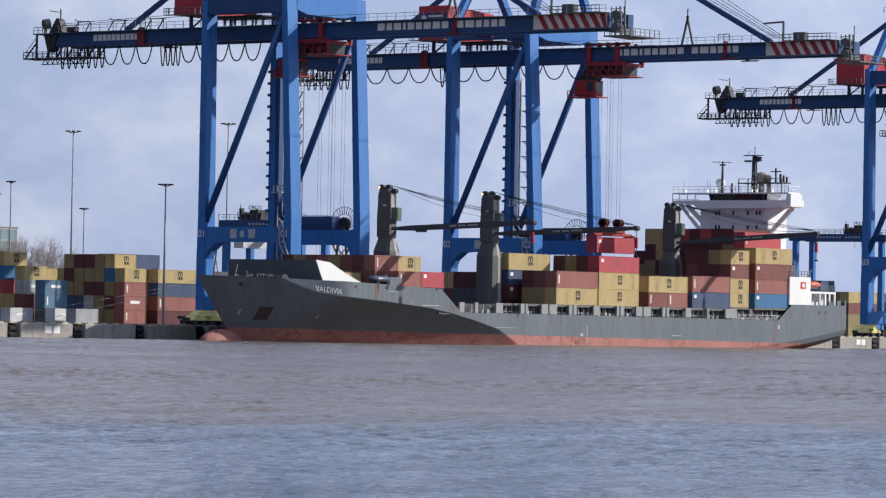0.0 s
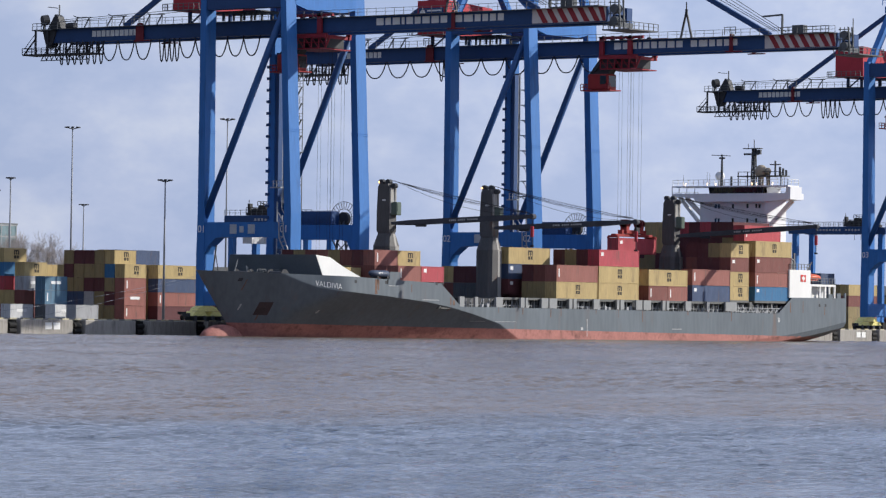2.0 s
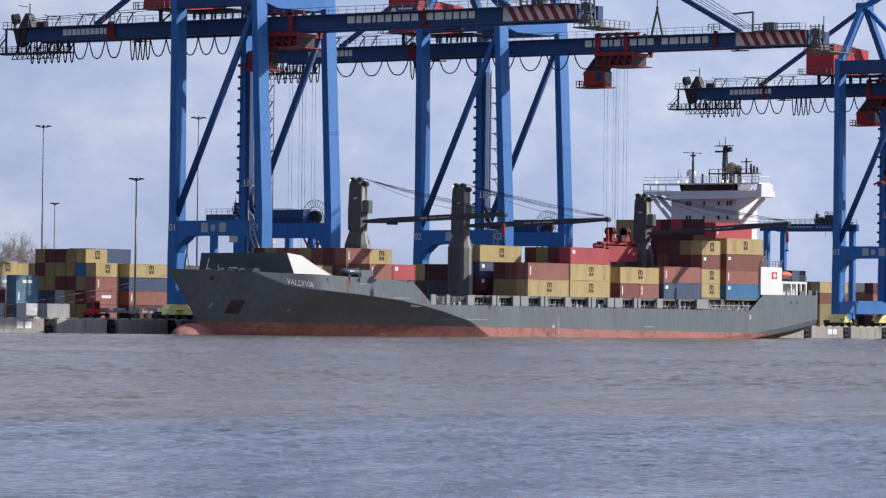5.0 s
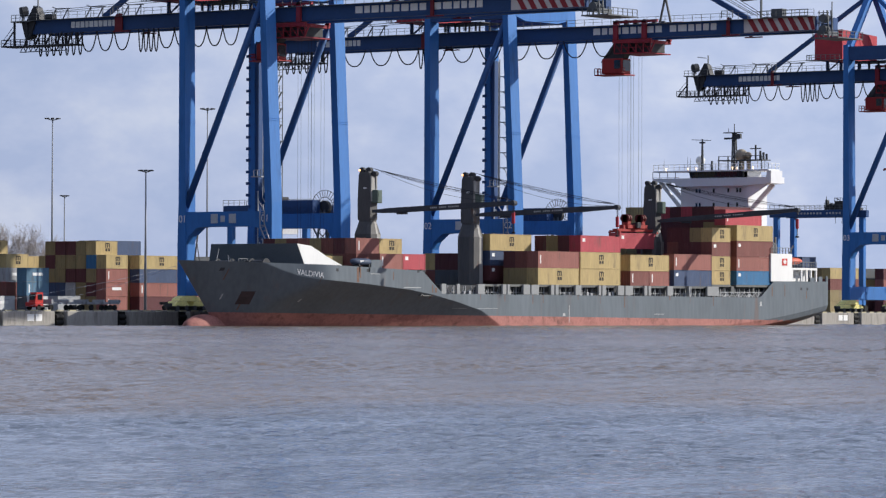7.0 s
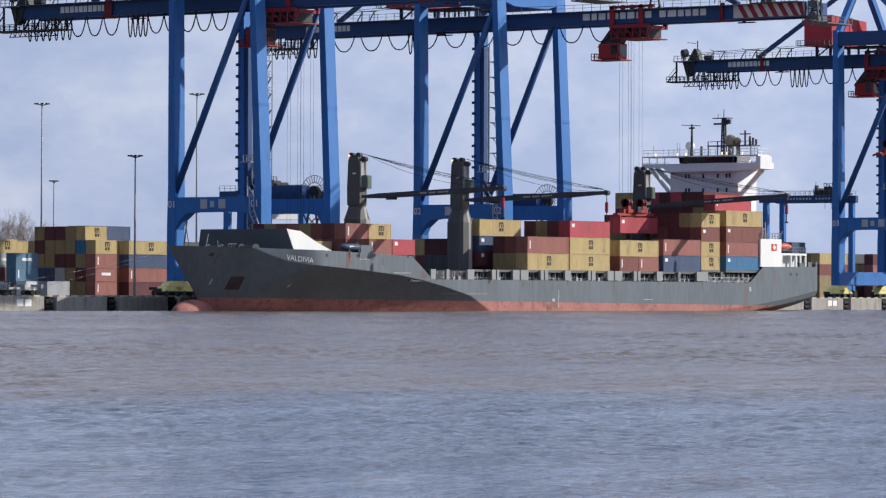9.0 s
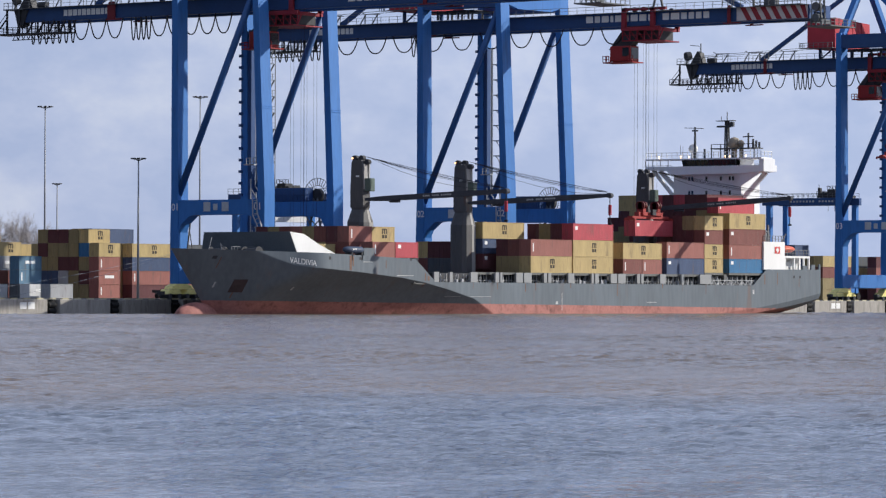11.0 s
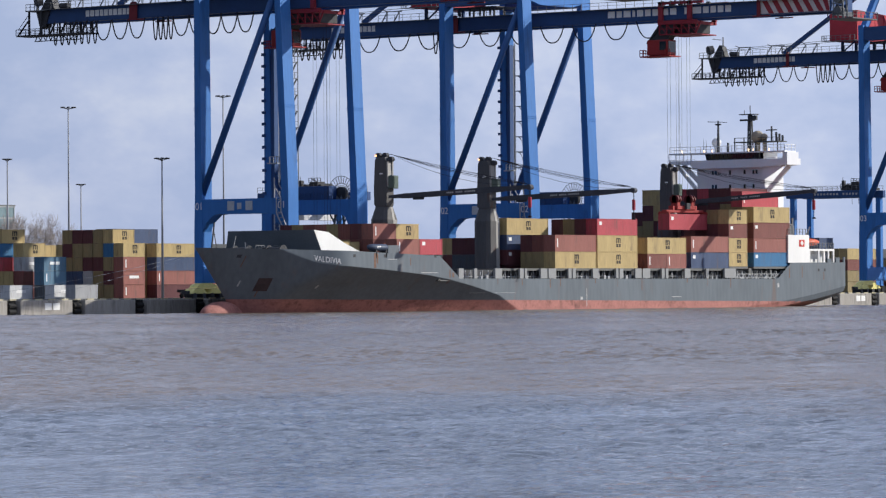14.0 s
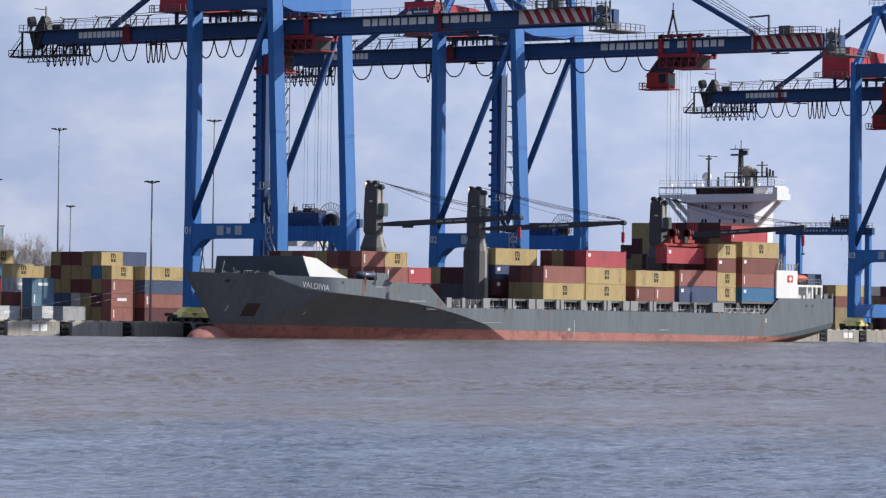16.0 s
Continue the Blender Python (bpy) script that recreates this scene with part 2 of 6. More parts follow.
        l.new(ruffle.outputs[0], rise.inputs[0])
        l.new(rise.outputs[0], bp.inputs["Distance"])
        l.new(nz.outputs["Fac"], bp.inputs["Height"])
        if prev:
            l.new(prev.outputs[0], bp.inputs["Normal"])
        prev = bp
    l.new(prev.outputs[0], b.inputs["Normal"])
    return m


def wave_height(x, y):
    """Short wind waves that run along the fairway, as a sum of many small swells."""
    r = np.random.RandomState(11)
    z = np.zeros_like(x)
    for k in range(46):
        length = 0.34 * 6.2 ** (k / 45)
        way = radians(200) + r.normal(0, 0.7)
        amp = 0.0060 * length * r.uniform(0.6, 1.3)
        z += amp * np.sin((x * math.cos(way) + y * math.sin(way)) * 2 * math.pi / length + r.uniform(0, 6.28))
    # calm slicks drift between rougher bands
    far, side = x * 0.793 + y * 0.61, x * 0.61 - y * 0.793
    gust = 0.80 + 0.24 * np.sin(far * 0.062 + 1.4 * np.sin(side * 0.021) + 0.6) + 0.16 * np.sin(far * 0.021 - 0.9 + np.sin(side * 0.033 + 2.0)) + 0.12 * np.sin(side * 0.06 + far * 0.11)
    # sheltered by the near shore
    away = np.hypot(x + 558.2, y + 463.0) + 9 * np.sin(side * 0.12) + 5 * np.sin(side * 0.31 + 1)
    open_water = 1.02 - 0.10 * np.clip((away - 118) / 30, 0, 1) + 1.2 * np.clip((away - 130) / 380, 0, 1)
    return z * gust * open_water


def setting():
    # one sheet of water: waves between the shores, finer towards the near shore, flat beyond
    me = bpy.data.meshes.new("water")
    dist = 55 * 1.0023 ** np.arange(1190)
    turn = np.radians(np.linspace(36.5, 68.5, 600))
    dd, tt = np.meshgrid(dist, turn, indexing="ij")
    px, py = -558.2 + dd * np.sin(tt), -463.0 + dd * np.cos(tt)
    pz = wave_height(px, py) * np.clip((-2.6 - py) / 6, 0, 1)
    rows, cols = px.shape
    verts = np.stack([px, py, pz], -1).reshape(-1, 3)
    keep = verts[:, 1] < -0.5
    i = np.arange(rows * cols).reshape(rows, cols)
    faces = np.stack([i[:-1, :-1], i[:-1, 1:], i[1:, 1:], i[1:, :-1]], -1).reshape(-1, 4)
    faces = faces[keep[faces].all(1)]
    n = len(verts)
    flat = [(-3500, -3500, -0.55), (3500, -3500, -0.55), (3500, 1, -0.55), (-3500, 1, -0.55)]
    me.from_pydata(verts.tolist() + flat, [], faces.tolist() + [(n, n + 1, n + 2, n + 3)])
    me.polygons.foreach_set("use_smooth", [True] * len(me.polygons))
    me.materials.append(water_material())
    sheet = tagged(new("water", me), "brown-grey harbour water with short wind waves", "water", kind="structure")
    bm = bmesh.new()
    box(bm, -3500, 3500, -1.5, 3500, -6, QUAY)
    tagged(part("ground", bm, ASPHALT), "grey asphalt container yard behind the quay", "ground", kind="structure")
    return sheet


water = setting()


def quay_front():
    """Concrete caps between gaps with tyre fenders, along the water's edge."""
    root = empty("quay_wall", 0, -3, 0, "weathered concrete quay wall in capped sections with dark fender gaps", "quay", kind="structure")
    x = -159.96
    cap = bmesh.new()
    box(cap, 0, 12.1, -0.2, 1.6, -1, QUAY - 0.1, 0.08)
    cap_me = mesh_of("quay_cap", cap, CONCRETE)
    gap = bmesh.new()
    box(gap, 0, 2.6, 0.6, 1.6, -1, QUAY - 0.15)
    for z in (0.5, 1.4):
        tube(gap, (0.5, 0.25, z), (2.1, 0.25, z), 0.42, n=10)
    gap_me = mesh_of("fender", gap, RUBBER)
    while x < 330:
        c = new("quay_cap", cap_me)
        c.parent, c.location = root, (x, 0, 0)
        g = new("fender", gap_me)
        g.parent, g.location = root, (x + 12.15, 0, 0)
        x += 15.01
    kerb = bmesh.new()
    for i in range(160):
        box(kerb, -150 + i * 3, -150 + i * 3 + 1.5, 0.1, 0.35, QUAY - 0.1, QUAY + 0.14)
    part("kerb_stripe", kerb, mat("kerb_paint", (0.42, 0.38, 0.26), 0.8, vary=0.3), root, "pale kerb blocks")


quay_front()

# ---- ship-to-shore cranes ----
GAUGE, SPREAD = 19.5, 18.8
BOOM_X, BOOM_W = 5.66, 1.5
BOOM_LO, BOOM_HI = 52.25, 54.68
BACK, TIP, STRIPE = 61.2, -61.7, -46.5
LEAN = 1.6
PORTAL_LO, PORTAL_HI = 16.9, 19.5


def railing(bm, p, q, n, height=1.1, r=0.05):
    p, q = Vector(p), Vector(q)
    up = Vector((0, 0, height))
    for i in range(n + 1):
        a = p.lerp(q, i / n)
        bar(bm, a, a + up, r * 2)
    bar(bm, p + up, q + up, r * 2)
    bar(bm, p + up * 0.5, q + up * 0.5, r * 1.4)


def leg_mesh(lean):
    """A box leg whose foot stands upright to the portal and then leans inland."""
    bm = bmesh.new()
    prof = ((5.0, 0, 1.75), (PORTAL_LO - 3, 0, 1.75), (PORTAL_HI + 1.5, 0, 1.55), (54, lean, 1.25), (59.7, lean * 1.17, 1.2))
    rings = []
    for z, dy, wy in prof:
        rings.append([bm.verts.new(c) for c in ((0, dy, z), (2.7, dy, z), (2.7, dy + wy, z), (0, dy + wy, z))])
    for a, b in zip(rings, rings[1:]):
        for k in range(4):
            bm.faces.new((a[k], a[(k + 1) % 4], b[(k + 1) % 4], b[k]))
    bm.faces.new(rings[0][::-1])
    bm.faces.new(rings[-1])
    for z in (35.0, 35.35):
        dy = lean * (z - 21) / 33
        box(bm, -0.05, 2.75, dy - 0.06, dy + 1.5, z, z + 0.12)
    return bm


def loop_mesh(width, drop):
    bm = bmesh.new()
    last = None
    for i in range(13):
        u = i / 12 * 2 - 1
        p = Vector((0, u * width / 2, -drop * (1 - abs(u) ** 2.6)))
        if last is not None:
            tube(bm, last, p, 0.12, n=5)
        last = p
    return bm


def crane():
    root = empty("quay_crane", 0, 0, 0, "tall blue ship-to-shore gantry crane on the quay with a lowered boom", "gantry crane", "cranes along the quay")
    A, B = GAUGE, 0.0
    for x in (0.0, SPREAD):
        part("leg", leg_mesh(LEAN), BLUE, root).location = (x, B, 0)
        part("leg", leg_mesh(0.3), BLUE, root).location = (x, A, 0)

        def portal(bm, x=x):
            lo, hi = PORTAL_LO, PORTAL_HI
            pts = [(1.5, hi), (A + 0.1, hi), (A + 0.1, lo - 3.2), (A - 0.7, lo - 1.6), (A - 2.6, lo - 0.15), (A - 4, lo), (5, lo), (3, lo - 0.3), (1.75, lo - 2.6), (1.5, lo - 3)]
            prism(bm, pts, "X", x + 0.12, x + 2.4)
        built("portal_beam", BLUE, root, portal)
        built("diagonal_brace", mat("brace_blue", (0.032, 0.098, 0.26), 0.5, vary=0.12, scale=0.3), root, lambda bm, x=x: tube(bm, (x + (0.78 if x == 0 else 1.6), A + (0.5 if x == 0 else -0.3), 20.4), (x + (0.78 if x == 0 else 1.6), 3.0 if x == 0 else 2.75, 55.5), 0.62, n=10), smooth=True)
        built("top_girder", NAVY, root, lambda bm, x=x: box(bm, x + 0.2, x + 2.4, B + LEAN + 1.5, A + 0.35, 56.4, 59.1))
        cx = SPREAD / 2 + 1.35
        built("pylon", BLUE, root, lambda bm, x=x: bar(bm, (x + 1.3, A + 0.8, 59.2), (cx + (x - SPREAD / 2) * 0.06, 20.3, 71.6), 1.3))
        built("pylon", BLUE, root, lambda bm, x=x: bar(bm, (x + 1.3, B + LEAN + 1, 59.2), (cx + (x - SPREAD / 2) * 0.06, 2.5, 80.0), 1.3))
        built("top_rail", NAVY, root, lambda bm, x=x: box(bm, x + 0.3, x + 2.3, B + LEAN + 1.2, A + 0.4, 59.12, 59.3))
    built("apex_tie", BLUE, root, lambda bm: (bar(bm, (cx, 20.3, 71.6), (cx, 2.5, 80.0), 1.1), bar(bm, (cx, 20.3, 71.6), (cx, 8.0, 60.2), 0.9), box(bm, cx - 1.6, cx + 1.6, 18.8, 21.8, 70.6, 72.4, 0.3), railing(bm, (cx - 2, 22, 72.4), (cx - 2, 17, 72.4), 4)))
    for y in (B, A):
        built("sill_beam", BLUE, root, lambda bm, y=y: box(bm, 0.1, SPREAD + 2.6, y - 0.15, y + 1.9, 5.0, 7.9, 0.1))
        for x in (-1.0, SPREAD - 0.8):
            def saddle(bm, x=x, y=y):
                prism(bm, [(x - 0.6, QUAY + 1.7), (x + 5.0, QUAY + 1.7), (x + 4.6, QUAY + 2.2), (x + 3.4, 5.0), (x + 1.0, 5.0), (x - 0.2, QUAY + 2.2)], "Y", y - 0.1, y + 1.7)
            bog = built("bogie", YELLOW, root, saddle, "yellow wheel bogie")
            for k in (0, 1):
                xx = x - 1.6 + k * 4.6
                built("balancer", YELLOW, bog, lambda bm, xx=xx, y=y: prism(bm, [(xx - 0.4, QUAY + 0.8), (xx + 3.6, QUAY + 0.8), (xx + 2.7, QUAY + 1.65), (xx + 0.5, QUAY + 1.65)], "Y", y - 0.25, y + 1.85))
                for c in (0.4, 2.8):
                    built("wheel", DARK, bog, lambda bm, xx=xx + c, y=y: tube(bm, (xx, y - 0.3, QUAY + 0.46), (xx, y + 1.9, QUAY + 0.46), 0.46, n=14))
            built("buffer", DARK, bog, lambda bm, x=x, y=y: box(bm, x - 3.0, x - 2.1, y + 0.2, y + 1.2, QUAY + 0.7, QUAY + 1.3))
    # waterside tie under the crown
    built("cross_beam", BLUE, root, lambda bm: prism(bm, [(2.6, 59.6), (SPREAD + 0.1, 59.6), (SPREAD + 0.1, 56.9), (SPREAD - 3, 56.2), (5.5, 56.2), (2.6, 56.9)], "Y", LEAN + 0.1, LEAN + 1.1))
    # boom of two box girders with ties and walkways
    for x in (BOOM_X, BOOM_X + 5.5):
        built("boom_girder", NAVY, root, lambda bm, x=x: (box(bm, x, x + BOOM_W, TIP, BACK, BOOM_LO, BOOM_HI),
                                                          box(bm, x - 0.1, x + BOOM_W + 0.1, TIP, BACK, BOOM_LO - 0.12, BOOM_LO - 0.02)))
    for y in (BACK - 1, 45, 33, -48, TIP + 0.3):
        built("boom_tie", NAVY, root, lambda bm, y=y: box(bm, BOOM_X + BOOM_W - 0.1, BOOM_X + 5.6, y, y + 0.8, BOOM_HI - 1.2, BOOM_HI - 0.1))
    built("walkway", STEEL, root, lambda bm: (box(bm, BOOM_X - 0.9, BOOM_X - 0.02, TIP, BACK, BOOM_HI - 0.12, BOOM_HI - 0.04), railing(bm, (BOOM_X - 0.85, TIP, BOOM_HI), (BOOM_X - 0.85, BACK, BOOM_HI), 62, 1.15, 0.035)))
    # red and white end of the boom
    built("warning_panel", mat("panel_white", (0.62, 0.58, 0.57), 0.5, vary=0.1), root, lambda bm: box(bm, BOOM_X - 0.10, BOOM_X - 0.003, TIP + 0.3, STRIPE, BOOM_LO, BOOM_HI))
    for k in range(7):
        y = STRIPE - 0.7 - k * 2.1
        built("stripe", mat("stripe_red", (0.30, 0.04, 0.05), 0.5), root, lambda bm, y=y: prism(bm, [(y, BOOM_HI - 0.02), (y - 1.1, BOOM_HI - 0.02), (y - 2.6, BOOM_LO + 0.02), (y - 1.5, BOOM_LO + 0.02)] if y - 2.6 > TIP + 0.3 else [(y, BOOM_HI - 0.02), (y - 1.1, BOOM_HI - 0.02), (TIP + 0.3, BOOM_LO + 0.4), (TIP + 0.3, BOOM_LO + 0.02), (y - 1.0, BOOM_LO + 0.02)], "X", BOOM_X - 0.13, BOOM_X - 0.105))
    # company lettering as plain bars
    for y0, y1, widths, z0, z1 in ((-13.6, -41.0, (1, 0.75, 1, 0.4, 0.9, 0.8, 1, 1, 0.9, 0, 0.9, 1.2, 0.8, 0.75, 0.8, 0.8), 53.0, 54.2), (51.5, 40.6, (0.95, 1.05, 1, 0.85, 1, 0.95, 1, 1, 0.85, 0.9), 52.95, 54.05)):
        unit = (y0 - y1) / sum(0.9 if not w else w + 0.28 for w in widths)
        y = y0
        for w in widths:
            if w:
                built("letter_bar", LETTER, root, lambda bm, y=y, w=w: box(bm, BOOM_X - 0.06, BOOM_X - 0.004, y - w * unit, y, z0, z1))
            y -= unit * (w + 0.28 if w else 0.9)

    # back end: platforms, winches, festoon store
    def back_end(bm):
        x, y0, y1 = BOOM_X - 2.6, BACK - 11.4, BACK + 5
        box(bm, x, BOOM_X + 1.2, y0, y1, 49.8, 50.05)
        railing(bm, (x, y0, 50.0), (x, y1, 50.0), 14)
        railing(bm, (x, y1, 50.0), (BOOM_X + 1.2, y1, 50.0), 3)
        railing(bm, (BOOM_X + 1.2, y0, 50.0), (BOOM_X + 1.2, y1, 50.0), 14)
        for k in range(5):
            y = BACK - 0.4 - k * 2.6
            bar(bm, (BOOM_X + 0.4, y, 49.9), (BOOM_X + 0.4, y, 52.3), 0.25)
            bar(bm, (BOOM_X + 0.4, y, 49.9), (BOOM_X + 0.4, y - 1.6, 52.3), 0.16)
            bar(bm, (x + 0.1, y, 49.9), (x + 0.9, y - 0.8, 52.3), 0.14)
        for k in range(9):
            ya, yb = y0 + 0.4 + k * 1.25, y0 + 1.0 + k * 1.25
            bar(bm, (x, ya, 48.9), (x, yb, 49.9), 0.12)
            bar(bm, (x, yb, 49.9), (x, yb + 0.62, 48.9), 0.12)
        bar(bm, (x, y0, 48.8), (x, BACK + 0.4, 48.8), 0.16)
        # stair and posts up to the winch deck
        bar(bm, (x + 0.3, y1 - 0.2, 50.0), (x + 0.3, BACK + 2.2, 52.6), 0.3, 0.14)
        bar(bm, (x + 0.3, y1 - 0.2, 51.0), (x + 0.3, BACK + 2.2, 53.6), 0.08)
        for y in (BACK + 3.6, BACK + 0.6):
            bar(bm, (BOOM_X - 0.6, y, 50.0), (BOOM_X - 0.6, y, 54.5), 0.3)
    built("end_platform", DARK, root, back_end, "grey steel service platform")

    deckp = built("winch_deck", STEEL, root, lambda bm: (box(bm, BOOM_X - 0.9, BOOM_X + 9, BACK - 0.5, BACK + 4.3, 54.4, 54.6), railing(bm, (BOOM_X - 0.8, BACK + 4.2, 54.6), (BOOM_X - 0.8, BACK, 54.6), 4)))
    built("end_gusset", DARK, deckp, lambda bm: prism(bm, [(BACK + 2.2, 54.4), (BACK - 1.2, 54.4), (BACK - 0.05, 51.6), (BACK + 1.2, 51.2)], "X", BOOM_X - 0.3, BOOM_X + 1.4))
    built("winch_motor", DARK, deckp, lambda bm: (prism(bm, [(BACK + 0.9, 54.6), (BACK - 2.4, 54.6), (BACK - 1.6, 56.9), (BACK - 0.9, 57.3)], "X", BOOM_X - 0.4, BOOM_X + 1.2), box(bm, BOOM_X - 0.2, BOOM_X + 1.0, BACK - 5.4, BACK - 3.2, 54.7, 55.7, 0.2)))
    built("end_sheave", DARK, deckp, lambda bm: tube(bm, (BOOM_X - 0.6, BACK + 2.0, 56.2), (BOOM_X + 0.4, BACK + 1.5, 56.4), 0.95, n=14))
    built("end_post", STEEL, deckp, lambda bm: bar(bm, (BOOM_X, BACK + 2.2, 54.5), (BOOM_X, BACK + 1.5, 57.2), 0.35))
    built("wind_mast", STEEL, deckp, lambda bm: (bar(bm, (BOOM_X, BACK - 1.6, 56.6), (BOOM_X, BACK - 1.6, 59.0), 0.2), bar(bm, (BOOM_X, BACK + 1.2, 58.7), (BOOM_X, BACK - 1.2, 58.4), 0.14)))

    def tip_end(bm):
        box(bm, BOOM_X - 1.2, BOOM_X + 7, TIP - 5.2, TIP + 0.2, 50.6, 50.8)
        railing(bm, (BOOM_X - 1.2, TIP - 5.2, 50.8), (BOOM_X - 1.2, TIP, 50.8), 5)
        railing(bm, (BOOM_X - 1.2, TIP - 5.2, 50.8), (BOOM_X + 7, TIP - 5.2, 50.8), 6)
        box(bm, BOOM_X + 0.2, BOOM_X + 6.5, TIP - 0.5, TIP - 0.02, 51.4, 52.2)
        for z in (51.6, 53.4, 55.2):
            bar(bm, (BOOM_X + 0.2, TIP - 2.4, z), (BOOM_X + 0.2, TIP - 0.1, z), 0.14)
        for d in (0.4, 1.3, 2.2):
            bar(bm, (BOOM_X + 0.2, TIP - d, 50.8), (BOOM_X + 0.2, TIP - d, 55.6), 0.13)
        for z in (52.2, 54.2):
            tube(bm, (BOOM_X - 0.3, TIP - 1.4, z), (BOOM_X + 1.2, TIP - 1.4, z), 0.75, n=12)
        for dx in (0, 1.2):
            bar(bm, (BOOM_X + dx, TIP - 2.6, 50.8), (BOOM_X + dx, TIP - 2.2, 55.6), 0.22)
        bar(bm, (BOOM_X, TIP - 3.2, 50.8), (BOOM_X, TIP - 3.2, 57.0), 0.14)
        box(bm, BOOM_X - 1.0, BOOM_X + 7, STRIPE - 14, STRIPE - 4, BOOM_HI, BOOM_HI + 0.12)
        railing(bm, (BOOM_X - 1.0, STRIPE - 14, BOOM_HI + 0.1), (BOOM_X - 1.0, STRIPE - 4, BOOM_HI + 0.1), 6)
        box(bm, BOOM_X, BOOM_X + 1.5, STRIPE - 8, STRIPE - 5.6, BOOM_HI + 0.1, BOOM_HI + 1.6, 0.1)
        bar(bm, (BOOM_X, STRIPE - 3.6, BOOM_HI), (BOOM_X, STRIPE - 3.6, BOOM_HI + 3.6), 0.3)
        bar(bm, (BOOM_X, STRIPE - 3.6, BOOM_HI + 3.5), (BOOM_X, STRIPE + 0.6, BOOM_HI + 3.3), 0.3)
    built("tip_platform", mat("gear_grey", (0.11, 0.12, 0.13), 0.6, vary=0.3, scale=1), root, tip_end)
    # stays
    built("forestay", NAVY, root, lambda bm: bar(bm, (BOOM_X + 0.9, STRIPE - 0.5, BOOM_HI), (cx, 2.5, 79.6), 0.6, 0.9))
    built("backstay", NAVY, root, lambda bm: bar(bm, (BOOM_X + 0.9, 44.5, BOOM_HI), (cx, 20.3, 71.4), 0.6, 0.9))
    built("hoist_rope", CABLE, root, lambda bm: [tube(bm, (x, STRIPE - 1, BOOM_HI + 0.8), (x + 2, 2.5, 80.5 + k), 0.06, n=5) for k, x in enumerate((7, 8, 9.5, 11))])
    built("mast_frame", DARK, root, lambda bm: (bar(bm, (BOOM_X + 0.4, -28.0, BOOM_HI), (BOOM_X + 0.4, -29.3, BOOM_HI + 5.2), 0.3), bar(bm, (BOOM_X + 0.4, -30.4, BOOM_HI), (BOOM_X + 0.4, -29.1, BOOM_HI + 5.2), 0.3), bar(bm, (BOOM_X + 0.4, -29.2, BOOM_HI + 5), (BOOM_X + 0.4, -29.2, BOOM_HI + 6.5), 0.16)))
    # machinery house
    def house(bm):
        prism(bm, [(3.4, 57.0), (17.6, 57.0), (17.6, 62.5), (3.4, 63.3)], "Y", 23.4, 30.4)
        for x in (7.0, 10.6, 14.2):
            box(bm, x, x + 0.12, 23.32, 23.4, 57.0, 62.5)
        box(bm, 3.2, 17.8, 23.2, 30.6, 56.75, 57.0)
    h = built("machinery_house", mat("house_red", (0.46, 0.045, 0.062), 0.5, vary=0.15, scale=0.5), root, house, "red sheet-metal machinery house")
    built("door", DARK, h, lambda bm: box(bm, 5.0, 6.0, 23.33, 23.39, 57.0, 59.1))
    built("catwalk", STEEL, h, lambda bm: (box(bm, 2.0, 3.2, 23.2, 31.6, 56.7, 56.8), railing(bm, (2.0, 23.2, 56.8), (2.0, 31.6, 56.8), 7), railing(bm, (2.0, 31.6, 56.8), (3.2, 31.6, 56.8), 2)))
    built("hoist_frame", DARK, root, lambda bm: [bar(bm, (x, 22.0 - k * 2.4, BOOM_HI), (x, 22.0 - k * 2.4, 56.4), 0.3) for x in (4.4, 12.0) for k in range(5)] + [box(bm, 4.2, 12.4, 11.0, 22.6, 56.2, 56.4)])
    for y in (29, 24.4):
        for x in (BOOM_X + 0.7, BOOM_X + 6.2):
            built("house_post", NAVY, root, lambda bm, x=x, y=y: bar(bm, (x, y, BOOM_HI), (x, y, 57.0), 0.5))
    for y in (28.6,):
        built("house_brace", NAVY, root, lambda bm, y=y: bar(bm, (BOOM_X + 0.7, y, BOOM_HI + 0.1), (BOOM_X + 0.7, y - 3, 56.9), 0.25))
    # trestle under the cable reel
    def trestle(bm):
        x = SPREAD + 2.4
        for ya, yb in ((4.4, 5.6), (7.6, 6.4)):
            bar(bm, (x, ya, 12.0), (x, yb, 20.0), 0.3)
        for k in range(4):
            z = 12.6 + k * 1.9
            w = 1.5 - k * 0.25
            bar(bm, (x, 6 - w, z), (x, 6 + w - 0.2, z + 1.9), 0.14)
            bar(bm, (x, 6 + w, z), (x, 6 - w + 0.2, z + 1.9), 0.14)
        bar(bm, (x, 2.6, 19.2), (x, 5.4, 14.6), 0.22)
        bar(bm, (x, 9.4, 19.2), (x, 6.6, 14.6), 0.22)
        box(bm, x - 0.4, x + 0.4, 2.4, 9.6, 19.1, 19.45)
    built("reel_trestle", STEEL, root, trestle)
